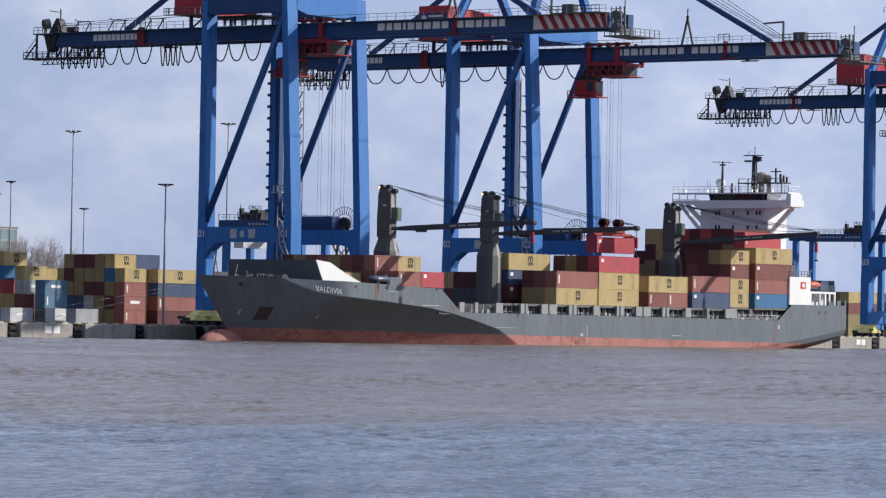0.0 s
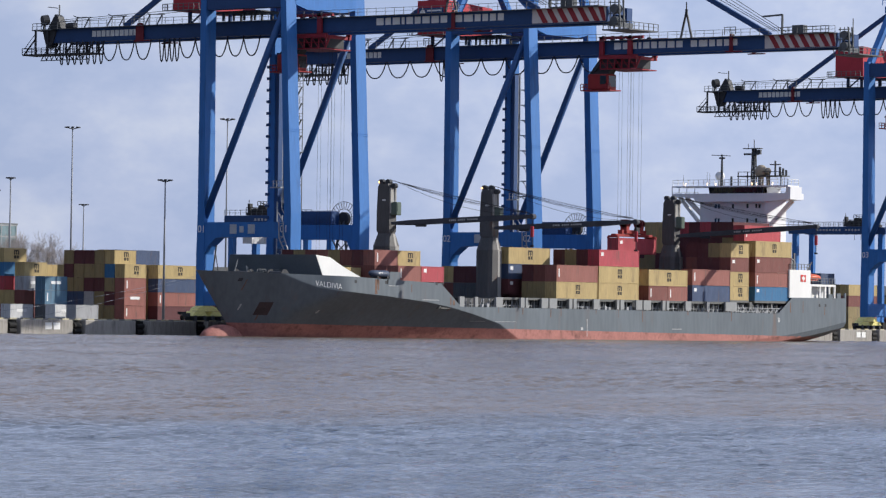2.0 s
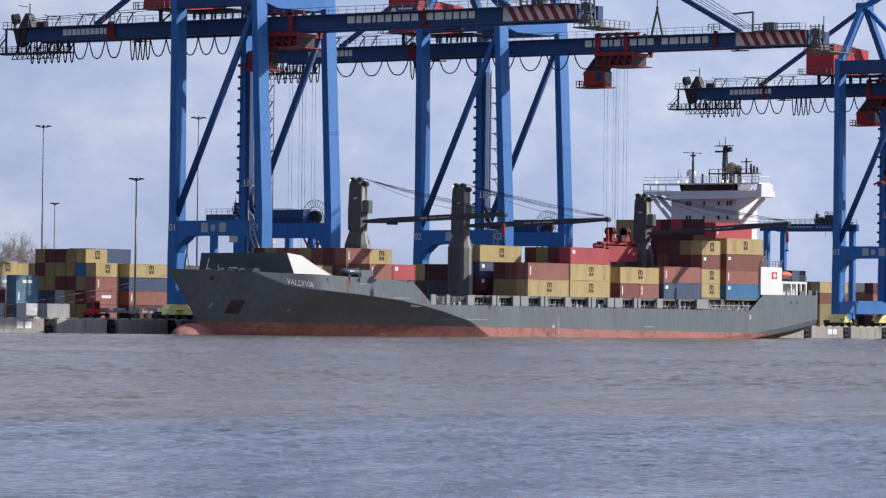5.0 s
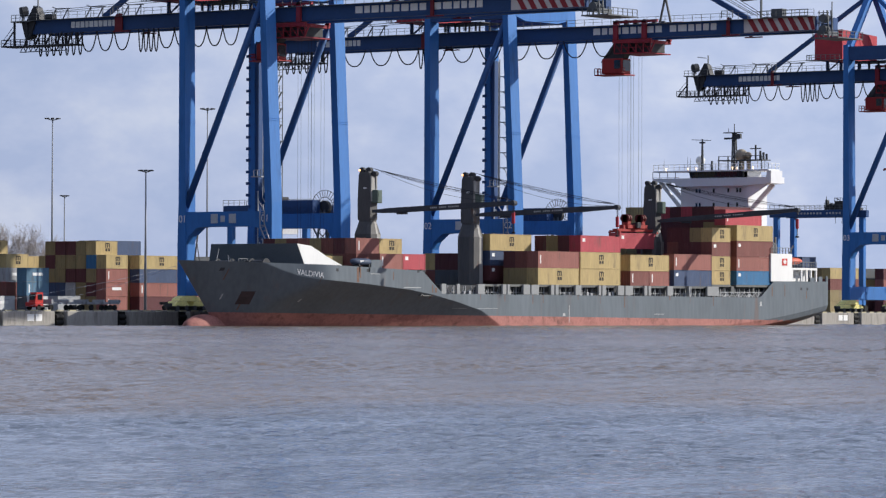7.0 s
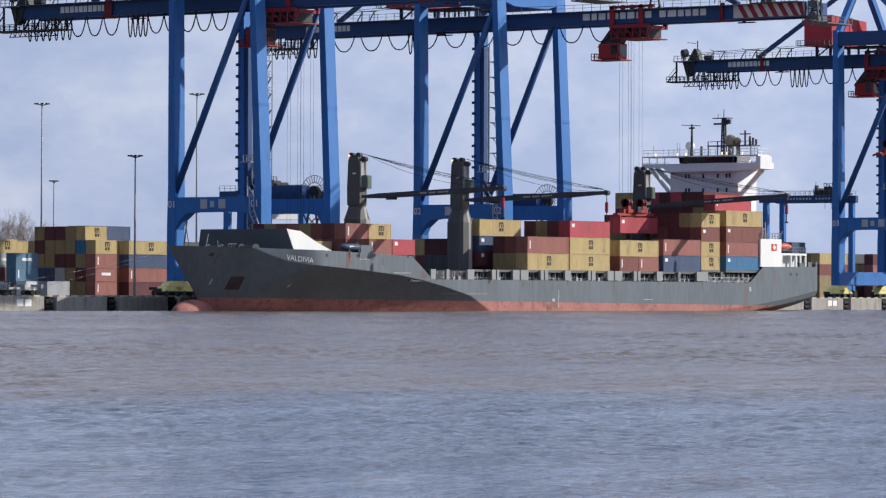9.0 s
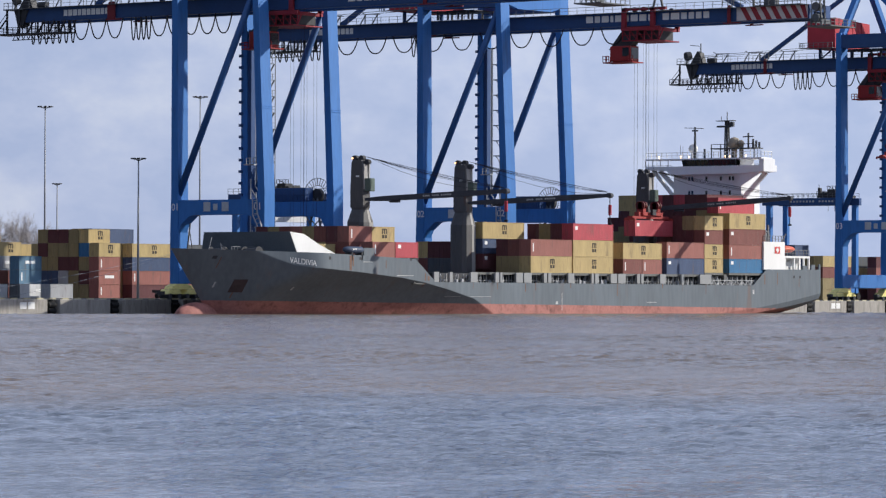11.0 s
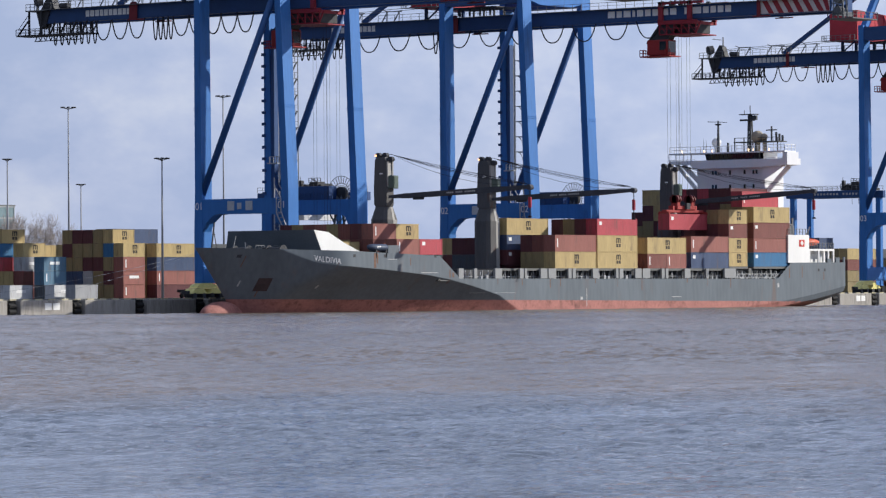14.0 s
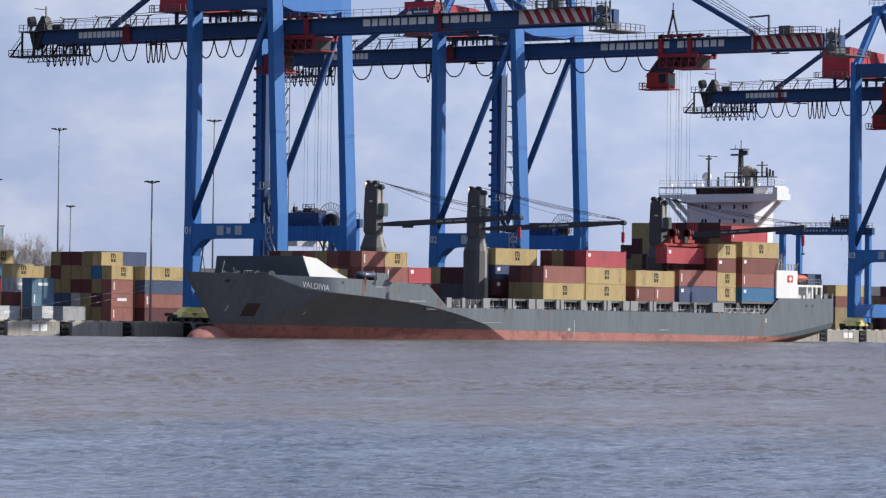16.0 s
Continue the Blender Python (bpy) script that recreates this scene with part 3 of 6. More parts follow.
    # rope supports over the back reach
    def gallows(bm):
        for y in (57.0, 48.6, 39.6):
            for d in (0.0, 2.9):
                bar(bm, (BOOM_X + 0.6, y - d, BOOM_HI), (BOOM_X + 0.6, y - d - 1.3, BOOM_HI + 1.9), 0.17)
                bar(bm, (BOOM_X + 0.6, y - d - 1.2, BOOM_HI), (BOOM_X + 0.6, y - d - 1.3, BOOM_HI + 1.9), 0.1)
            bar(bm, (BOOM_X + 0.6, y - 0.3, BOOM_HI + 2.3), (BOOM_X + 0.6, y - 1.3, BOOM_HI + 1.9), 0.14)
            bar(bm, (BOOM_X + 0.6, y - 1.3, BOOM_HI + 1.95), (BOOM_X + 0.6, y - 4.8, BOOM_HI + 1.85), 0.16)
        tube(bm, (BOOM_X + 0.6, BACK - 1, BOOM_HI + 1.6), (BOOM_X + 0.6, 28.5, BOOM_HI + 2.6), 0.05, n=5)
        tube(bm, (BOOM_X + 0.6, BACK - 1, BOOM_HI + 1.3), (BOOM_X + 0.6, 28.5, BOOM_HI + 2.2), 0.05, n=5)
    built("rope_support", STEEL, root, gallows)
    # lift shaft and stair tower beside the far inland leg
    def tray(bm):
        x, y = SPREAD + 0.05, GAUGE - 0.75
        box(bm, x, x + 1.1, y, y + 0.7, 8, 50)
        for k in range(15):
            z = 20.6 + k * 2.05
            box(bm, SPREAD - 0.2, SPREAD + 0.02, GAUGE + 1.1, GAUGE + 1.95, z, z + 0.5)
    built("cable_tray", NAVY, root, tray)
    for d in (1.25, 1.75, 2.3):
        built("riser_pipe", mat("pipe_grey", (0.30, 0.32, 0.36), 0.5, vary=0.15, scale=0.5), root, lambda bm, d=d: tube(bm, (SPREAD + d, GAUGE - 0.2, 6), (SPREAD + d, GAUGE - 0.2, 50), 0.17))

    def stairs(bm):
        x, y = SPREAD + 3.3, GAUGE + 0.4
        for a in (0, 2.6):
            for b in (0, 1.8):
                bar(bm, (x + a, y - b, 6), (x + a, y - b, 50.5), 0.12)
        for k in range(15):
            z = 6.5 + k * 2.9
            box(bm, x, x + 2.6, y - 1.8, y, z, z + 0.08)
            bar(bm, (x + 0.2, y - 1.7, z), (x + 2.4, y - 1.7, z + 2.9), 0.3, 0.12)
            railing(bm, (x, y - 1.8, z + 0.1), (x + 2.6, y - 1.8, z + 0.1), 3, 1.0, 0.04)
    built("stair_tower", STEEL, root, stairs, "grey steel stair tower")
    PALE = mat("pale_grey_steel", (0.36, 0.37, 0.38), 0.5, vary=0.2, scale=1)

    def hoops(bm):
        x, y = SPREAD + 3.3, GAUGE + 0.4
        for k in range(14):
            z = 7.6 + k * 2.9
            pts = [Vector((x, y - 1.75 + 1.45 * (1 - math.cos(i * math.pi / 10)), z + 1.9 * math.sin(i * math.pi / 10))) for i in range(6)]
            for a, b in zip(pts, pts[1:]):
                tube(bm, a, b, 0.09, n=5)
            bar(bm, (x, y + 0.2, z + 1.9), (x, y - 1.9, z + 1.9), 0.14)
    built("cable_hoops", PALE, root, hoops)
    # pale access stair at the near waterside leg
    def stair_rail(bm):
        for pts in (((2.25, 19.44), (2.18, 16.73), (0.23, 13.2)), ((1.3, 19.44), (1.25, 17.22), (-0.5, 13.2))):
            for (ya, za), (yb, zb) in zip(pts, pts[1:]):
                bar(bm, (-0.5, ya, za), (-0.5, yb, zb), 0.16)
        for k in range(5):
            u = k / 5
            bar(bm, (-0.5, 2.1 - 1.9 * u, 16.6 - 3.2 * u), (-0.5, 1.2 - 1.7 * u, 16.9 - 3.5 * u), 0.08)
        for z in (14.6, 17.0, 19.2):
            bar(bm, (-0.5, 1.8, z), (0.3, 1.8, z), 0.14)
    built("leg_stair", PALE, root, stair_rail, "pale grey access stair")
    def gangway(bm):
        x, y = SPREAD - 0.6, GAUGE - 1.0
        for k in range(3):
            z = 14.5 + k * 3.6
            bar(bm, (x, y - 0.5, z), (x, y - 2.6, z - 3.0), 0.12, 0.12)
            bar(bm, (x, y - 1.3, z + 0.6), (x, y - 3.4, z - 2.4), 0.12, 0.12)
        for d in (0.2, 1.4, 2.2):
            bar(bm, (x, y - d, 9.0), (x, y - d, 24.0 - d * 2), 0.16)
        railing(bm, (x, y + 0.8, 26.2), (x, y - 1.6, 26.2), 3)
        box(bm, x - 0.8, x, y - 1.6, y + 0.8, 26.0, 26.2)
    built("access_stair", PALE, root, gangway)
    # signs and electric gear on the portal
    for y0, w in ((13.7, 1.5), (11.5, 0.9), (9.6, 1.5)):
        built("sign_plate", mat("sign_grey", (0.45, 0.47, 0.5), 0.6), root, lambda bm, y0=y0, w=w: box(bm, 0.02, 0.115, y0 - w, y0, 17.5 if w > 1 else 17.7, 19.1 if w > 1 else 18.8))

    def reel(bm):
        c = Vector((SPREAD + 3.0, 6.0, 20.6))
        for k in range(28):
            a = math.pi * 2 * k / 28
            d = Vector((0, math.cos(a), math.sin(a)))
            bar(bm, c + d * 1.7, c + d * 3.1, 0.07, 0.1, (1, 0, 0))
        for r in (1.8, 3.05):
            ring = [c + Vector((0, math.cos(2 * math.pi * k / 28), math.sin(2 * math.pi * k / 28))) * r for k in range(28)]
            for a, b in zip(ring, ring[1:] + ring[:1]):
                bar(bm, a, b, 0.08, 0.08, (1, 0, 0))
        tube(bm, c + Vector((-0.3, 0, 0)), c + Vector((0.5, 0, 0)), 1.2, n=20)
    built("cable_reel", DARK, root, reel, "dark spoked power cable reel")
    built("switch_house", NAVY, root, lambda bm: (box(bm, SPREAD + 0.3, SPREAD + 2.5, 6.6, 13.6, PORTAL_HI + 0.02, PORTAL_HI + 2.4, 0.08), railing(bm, (SPREAD + 0.2, 5.8, PORTAL_HI + 0.02), (SPREAD + 0.2, 17.0, PORTAL_HI + 0.02), 9)))
    return root


CRANE_AT = (0.0, 69.83, 216.83)
crane_one = crane()
crane_two = copy_thing(crane_one, pose(CRANE_AT[1], 0, 0))
crane_three = copy_thing(crane_one, pose(CRANE_AT[2], 0, 0))


def house_sign(root):
    """The operator's sign on the flank of a machinery house, as plain shapes."""
    house = next(o for o in root.children if o.name.startswith("machinery_house"))
    built("sign_panel", NAVY, house, lambda bm: box(bm, 3.3, 3.39, 24.2, 30.1, 59.9, 61.9))
    built("sign_mark", LETTER, house, lambda bm: (box(bm, 3.26, 3.295, 24.6, 28.0, 61.2, 61.5), box(bm, 3.26, 3.295, 24.4, 28.0, 60.2, 60.9), tube(bm, (3.26, 29.1, 60.9), (3.295, 29.1, 60.9), 0.65, n=16)), "white mark as plain shapes")


house_sign(crane_one)
house_sign(crane_two)
for c, num in ((crane_one, "01"), (crane_two, "02"), (crane_three, "03")):
    for y in (GAUGE + 0.6, 1.5):
        lettering("crane_number", num, 1.75, facing_bow(-0.03, y, 18.25), LETTER, c, "white painted number")


def trolley(parent, y):
    """Red trolley frame slung round the boom, with the driver's cabin below on the land side; its own space has y = 0 at the rope drop."""
    t = new("trolley")
    t.empty_display_size = 0.1
    t.parent, t.matrix_basis = parent, pose(0, y, 0)
    tagged(t, "red steel trolley with a hanging driver cabin")

    def frame_mesh(bm):
        for x in (BOOM_X - 0.75, BOOM_X + 7.2):
            box(bm, x, x + 0.5, -3.0 if x < BOOM_X else -1.8, 5.4, BOOM_LO - 1.0, BOOM_LO - 0.3)
            for yy in (5.3, -1.0):
                box(bm, x, x + 0.5, yy - 0.9, yy, BOOM_LO - 0.4, BOOM_HI + 0.7)
            box(bm, x, x + 0.5, -4.4, 5.3, BOOM_HI + 0.2, BOOM_HI + 0.7)
        for yy in (-1.6, 2.0, 4.8):
            box(bm, BOOM_X - 0.5, BOOM_X + 7.5, yy, yy + 0.5, BOOM_LO - 1.0, BOOM_LO - 0.4)
        box(bm, BOOM_X - 0.6, BOOM_X + 7.6, -1.8, 5.2, BOOM_LO - 2.9, BOOM_LO - 2.7)
        for k in range(6):
            yy = -2.9 + k * 1.6
            bar(bm, (BOOM_X - 0.6, yy, BOOM_LO - 2.8), (BOOM_X - 0.6, yy, BOOM_LO - 0.9), 0.16)
        for k in range(5):
            yy = -2.9 + k * 1.6
            bar(bm, (BOOM_X - 0.6, yy, BOOM_LO - 2.8), (BOOM_X - 0.6, yy + 1.6, BOOM_LO - 0.9), 0.1)
        bar(bm, (BOOM_X - 0.6, -2.9, BOOM_LO - 1.8), (BOOM_X - 0.6, 5.2, BOOM_LO - 1.8), 0.1)
        bar(bm, (BOOM_X - 0.7, -4.0, BOOM_LO - 0.7), (BOOM_X - 0.7, -2.9, BOOM_LO - 2.8), 0.25)
    built("trolley_frame", mat("trolley_red", (0.27, 0.028, 0.042), 0.5, vary=0.2, scale=0.8), t, frame_mesh)
    built("sheave_block", DARK, t, lambda bm: box(bm, BOOM_X + 1.2, BOOM_X + 6, -1.5, 3.8, BOOM_LO - 2.6, BOOM_LO - 1.0))
    for x in (0, 6):
        for yy in (-1.0, 1, 3, 5):
            built("sheave", DARK, t, lambda bm, x=x, yy=yy: tube(bm, (BOOM_X + x, yy, BOOM_HI + 0.4), (BOOM_X + x + 0.5, yy, BOOM_HI + 0.4), 0.5, n=10))
    built("cabin_hanger", DARK, t, lambda bm: prism(bm, [(5.5, BOOM_LO - 0.9), (1.6, BOOM_LO - 0.9), (4.0, BOOM_LO - 4.3), (8.4, BOOM_LO - 4.3)], "X", BOOM_X - 0.2, BOOM_X + 1.6))
    cabin = built("cabin", mat("cabin_red", (0.30, 0.03, 0.03), 0.45), t, lambda bm: (box(bm, BOOM_X - 0.9, BOOM_X + 1.9, 3.2, 7.7, BOOM_LO - 6.5, BOOM_LO - 3.7, 0.12), box(bm, BOOM_X - 1.3, BOOM_X + 2.2, 2.4, 9.0, BOOM_LO - 6.8, BOOM_LO - 6.6), railing(bm, (BOOM_X - 1.25, 7.7, BOOM_LO - 6.6), (BOOM_X - 1.25, 9.0, BOOM_LO - 6.6), 2), railing(bm, (BOOM_X - 1.25, 2.4, BOOM_LO - 6.6), (BOOM_X - 1.25, 3.4, BOOM_LO - 6.6), 2), railing(bm, (BOOM_X - 1.25, 9.0, BOOM_LO - 6.6), (BOOM_X + 2.2, 9.0, BOOM_LO - 6.6), 3)))
    built("window", GLASS, cabin, lambda bm: (box(bm, BOOM_X - 0.95, BOOM_X - 0.89, 3.5, 4.9, BOOM_LO - 5.6, BOOM_LO - 4.0), box(bm, BOOM_X - 0.6, BOOM_X + 1.6, 3.12, 3.19, BOOM_LO - 6.0, BOOM_LO - 4.0)))
    return t


trolley_one = trolley(crane_one, -0.1)
trolley_two = trolley(crane_two, -12.86)
trolley_three = trolley(crane_three, 10.8)


def rope_carriage(parent, y, w):
    """Small red carriage that holds the ropes up half-way along the boom."""
    c = new("rope_carriage")
    c.empty_display_size = 0.1
    c.parent, c.matrix_basis = parent, pose(0, y, 0)
    tagged(c, "small red rope carriage on the boom")
    for x in (BOOM_X - 0.5, BOOM_X + 6.9):
        built("side_plate", mat("carriage_red", (0.17, 0.022, 0.032), 0.55, vary=0.2, scale=1), c, lambda bm, x=x: (prism(bm, [(-w, BOOM_LO - 0.25), (-w, BOOM_HI - 0.3), (-w * 0.6, BOOM_HI + 0.35), (w * 0.6, BOOM_HI + 0.35), (w, BOOM_HI - 0.3), (w, BOOM_LO - 0.25)], "X", x, x + 0.2), box(bm, x - 0.1, x + 0.3, -2.4, 1.2, BOOM_LO - 0.45, BOOM_LO - 0.25)))
    built("roller", DARK, c, lambda bm: tube(bm, (BOOM_X - 0.3, 0, BOOM_HI + 0.2), (BOOM_X + 0.4, 0, BOOM_HI + 0.2), 0.26, n=8))
    built("guard_rail", STEEL, c, lambda bm: railing(bm, (BOOM_X - 0.45, -1.0, BOOM_HI + 0.3), (BOOM_X - 0.45, 1.4, BOOM_HI + 0.3), 2, 1.3, 0.06))
    return c


CARRIAGES_TWO = [rope_carriage(crane_two, y, w) for y, w in ((30.4, 0.9), (-37.9, 0.35))]
for c, y, w in ((crane_one, 39.8, 0.9), (crane_one, -30.3, 0.35), (crane_three, 42.5, 0.35)):
    rope_carriage(c, y, w)


def spreader(parent, x, y, z, rope_top):
    """Orange-red lifting beam with its head block and ropes; its own origin lies on the container's roof."""
    t = new("spreader")
    t.empty_display_size = 0.1
    t.parent, t.matrix_basis = parent, pose(x, y, z)
    tagged(t, "orange-red telescopic container spreader on ropes")
    SPR = mat("spreader_red", (0.33, 0.05, 0.045), 0.5, vary=0.2, scale=1.0, grime=((0.08, 0.04, 0.03), 0.6, 0.8))

    def beam(bm):
        box(bm, -6.0, 6.0, -0.55, 0.55, 0.25, 0.75, 0.06)
        for s in (-1, 1):
            box(bm, s * 5.95 - 0.2, s * 5.95 + 0.2, -1.1, 1.1, 0.05, 0.45)
            for c in (-1, 1):
                box(bm, s * 6.0 - 0.2, s * 6.0 + 0.2, c * 1.1 - 0.15, c * 1.1 + 0.15, -0.1, 0.25)
    built("spreader_beam", SPR, t, beam)

    def head(bm):
        box(bm, -2.9, 2.9, -0.8, 0.8, 0.8, 1.5, 0.08)
        for s in (-1, 1):
            box(bm, s * 2.3 - 0.5, s * 2.3 + 0.5, -0.7, 0.7, 1.5, 2.3, 0.06)
            box(bm, s * 3.6 - 0.25, s * 3.6 + 0.25, -0.5, 0.5, 0.75, 1.5)
    built("head_block", SPR, t, head)
    for s in (-1, 1):
        built("sheave", mat("sheave_maroon", (0.12, 0.02, 0.02), 0.5), t, lambda bm, s=s: [tube(bm, (s * 2.3 + d, -0.25 + e, 2.7), (s * 2.3 + d + 0.3, -0.25 + e, 2.7), 0.75, n=16) for d in (-0.5, 0.2) for e in (0, 0.5)])
    built("power_basket", DARK, t, lambda bm: box(bm, -0.7, 0.5, -1.4, -0.9, 0.9, 2.0, 0.05))
    for px in (-4.2, -1.35, -0.6, 2.1):
        built("rope", CABLE, t, lambda bm, px=px: [tube(bm, (px, s, 2.4), (px, s, rope_top), 0.024, n=4) for s in (-0.35, 0.35)])
    return t


LOAD_X = 13.4
spreader_one = spreader(crane_one, 10.8, -0.6, 9.0, 42.0)
spreader_two = spreader(crane_two, LOAD_X, -10.8, 19.6, 32.5)
spreader_three = spreader(crane_three, 10.8, 12.6, 32.8, 18.0)

# festoon cable loops below the boom
LOOP = mesh_of("festoon_loop", loop_mesh(3.9, 3.5), CABLE, True)
LOOP_WIDE = mesh_of("festoon_loop", loop_mesh(5.4, 3.1), CABLE, True)
LOOP_TIGHT = mesh_of("festoon_loop", loop_mesh(1.1, 4.0), CABLE, True)


def hang_loops(parent, stretch):
    made = []
    for y, me in stretch:
        ob = new("festoon_loop", me)
        ob.parent, ob.matrix_basis = parent, pose(BOOM_X - 0.35, y, BOOM_LO - 0.15)
        made.append(ob)
    return made


for c in (crane_one, crane_three):
    hang_loops(c, [(58.6 - k * 1.6, LOOP_TIGHT) for k in range(7)] + [(47.0 - k * 4.0, LOOP) for k in range(3)] + [(34.6 - k * 1.2, LOOP_TIGHT) for k in range(4)] + [(28.6 - k * 3.7, LOOP) for k in range(5)])
hang_loops(crane_two, [(58.6 - k * 1.6, LOOP_TIGHT) for k in range(7)])
LOOPS_TWO = hang_loops(crane_two, [(42.0 - k * 4.9, LOOP_WIDE) for k in range(10)] + [(26.0, LOOP_TIGHT), (24.8, LOOP_TIGHT)])

# ---- the ship ----
CL, HALF = -17.3, 13.7
Y0, DK = -30.45, 7.13


def stem(z):
    return -34.9 - 0.885 * z if z > 0 else -34.9 + z * 0.4


KNUCKLE = ((-46, 13), (-34, 10.6), (-30, 9.0), (-27, 8.0), (-24, 7.6), (-18, 7.2), (-12.6, 6.9), (-1.1, 6.0), (5, 5.2), (11.1, 4.15), (18.4, 2.6), (24, 0), (34, -6))


def knuckle(x):
    """Height of the crease above which the flared bow turns upright."""
    for (xa, za), (xb, zb) in zip(KNUCKLE, KNUCKLE[1:]):
        if x <= xb:
            return za + (zb - za) * (x - xa) / (xb - xa)
    return -6.0


def stern_rise(x):
    return max(0.0, (x - 84) / 44) ** 1.7 * 4.0 - 1.2


def half_breadth(x, z):
    hb = HALF
    if x < 24:
        zz = min(z, knuckle(x))
        # flare below the crease: the way up and aft to it gives the setback
        lo, hi = 0.0, 40.0
        for _ in range(18):
            mid = (lo + hi) / 2
            lo, hi = (lo, mid) if zz + 0.7 * mid > knuckle(x + mid) else (mid, hi)
        flare = HALF - min(1.14, 0.66 + 0.085 * (zz + 0.35 * lo)) * lo
        # blunt entrance behind the raked stem
        u = max(0.0, x - stem(zz))
        entry = 0.64 * u + 1.9 * (1 - math.exp(-u / 6.5))
        soft = max(0.0, 1.2 - abs(flare - entry)) / 1.2
        hb = max(0.0, min(HALF, min(flare, entry) - soft * soft * 0.3)) if u else 0.0
    if x > 84:
        rise = stern_rise(x)
        if z < rise:
            hb *= 0.97 * max(0.0, 1 - ((rise - z) / 3.0)) ** 0.5
        elif z < rise + 1.0:
            hb *= 0.97 + 0.03 * (z - rise)
    return hb


def rail_height(x):
    """Height of the hull's top edge along the ship."""
    pts = ((-46, 10.6), (-20, 9.9), (2.0, 9.2), (4.4, 7.6), (7.6, 5.4), (104.8, 5.2), (107.9, 7.3), (109.4, 8.2), (130, 8.3))
    for (xa, za), (xb, zb) in zip(pts, pts[1:]):
        if x <= xb:
            return za + (zb - za) * (x - xa) / (xb - xa)
    return 8.3


def boot_line(x):
    return 2.25 - 1.25 * (x + 40) / 150


def ship_hull(root):
    aft = [48, 56, 64, 72, 80] + [84 + k for k in range(25)] + [109.4, 111, 113, 115, 117, 119, 121, 123, 125, 127, 128.2]
    bm = bmesh.new()
    for side, step, zn in ((-1, 0.4, 130), (1, 1.6, 24)):
        xs = sorted(set([round(-44.2 + step * k, 2) for k in range(int(84 / step))] + aft + [2.0, 4.4, 7.6]))
        low = zn // 4
        grid = []
        for x in xs:
            top, bl = rail_height(x), boot_line(x)
            keel = max(-2.0, stern_rise(x) - 2.98)
            bl = max(bl, keel + 0.03, stern_rise(x) + 1.0 if x > 84 else -2)
            col = []
            for k in range(zn):
                z = keel + (bl - keel) * k / low if k <= low else bl + (top - bl) * (k - low) / (zn - 1 - low)
                xx = max(x, stem(z))
                col.append(bm.verts.new((xx, CL + side * half_breadth(xx, z), z)))
            grid.append(col)
        for a, b in zip(grid, grid[1:]):
            for k in range(zn - 1):
                f = bm.faces.new((a[k], b[k], b[k + 1], a[k + 1]))
                f.material_index = 1 if k < low and (a[k].co.z + b[k + 1].co.z) / 2 < boot_line((a[k].co.x + b[k].co.x) / 2) else 0
                f.smooth = True
    # transom and decks
    bmesh.ops.remove_doubles(bm, verts=bm.verts, dist=0.004)
    bm.verts.ensure_lookup_table()
    box(bm, 127.9, 128.15, CL - HALF + 0.1, CL + HALF - 0.1, 3.4, 8.2)
    hull = part("hull", bm, [HULL, BOOT], root, "grey steel hull with red boot-topping and rust streaks")
    es = hull.modifiers.new("edges", "EDGE_SPLIT")
    es.split_angle = radians(14)

    def deck(bm):
        box(bm, 7.0, 128, CL - HALF + 0.15, CL + HALF - 0.15, 4.9, 5.1)
        line = (-41, -38, -35, -32, -29, -26, -23, -20, -17, 2)
        pts = [(x, CL - half_breadth(x, 8.8) + 0.1) for x in line] + [(x, CL + half_breadth(x, 8.8) - 0.1) for x in line[::-1]]
        prism(bm, pts, "Z", 8.7, 8.85)
        box(bm, 1.8, 7.2, CL - HALF + 0.2, CL + HALF - 0.2, 5.0, 5.2)
        box(bm, 2.0, 2.3, CL - HALF + 0.2, CL + HALF - 0.2, 5.0, 8.8)
    built("deck", SHIPGREY, root, deck)
    return hull


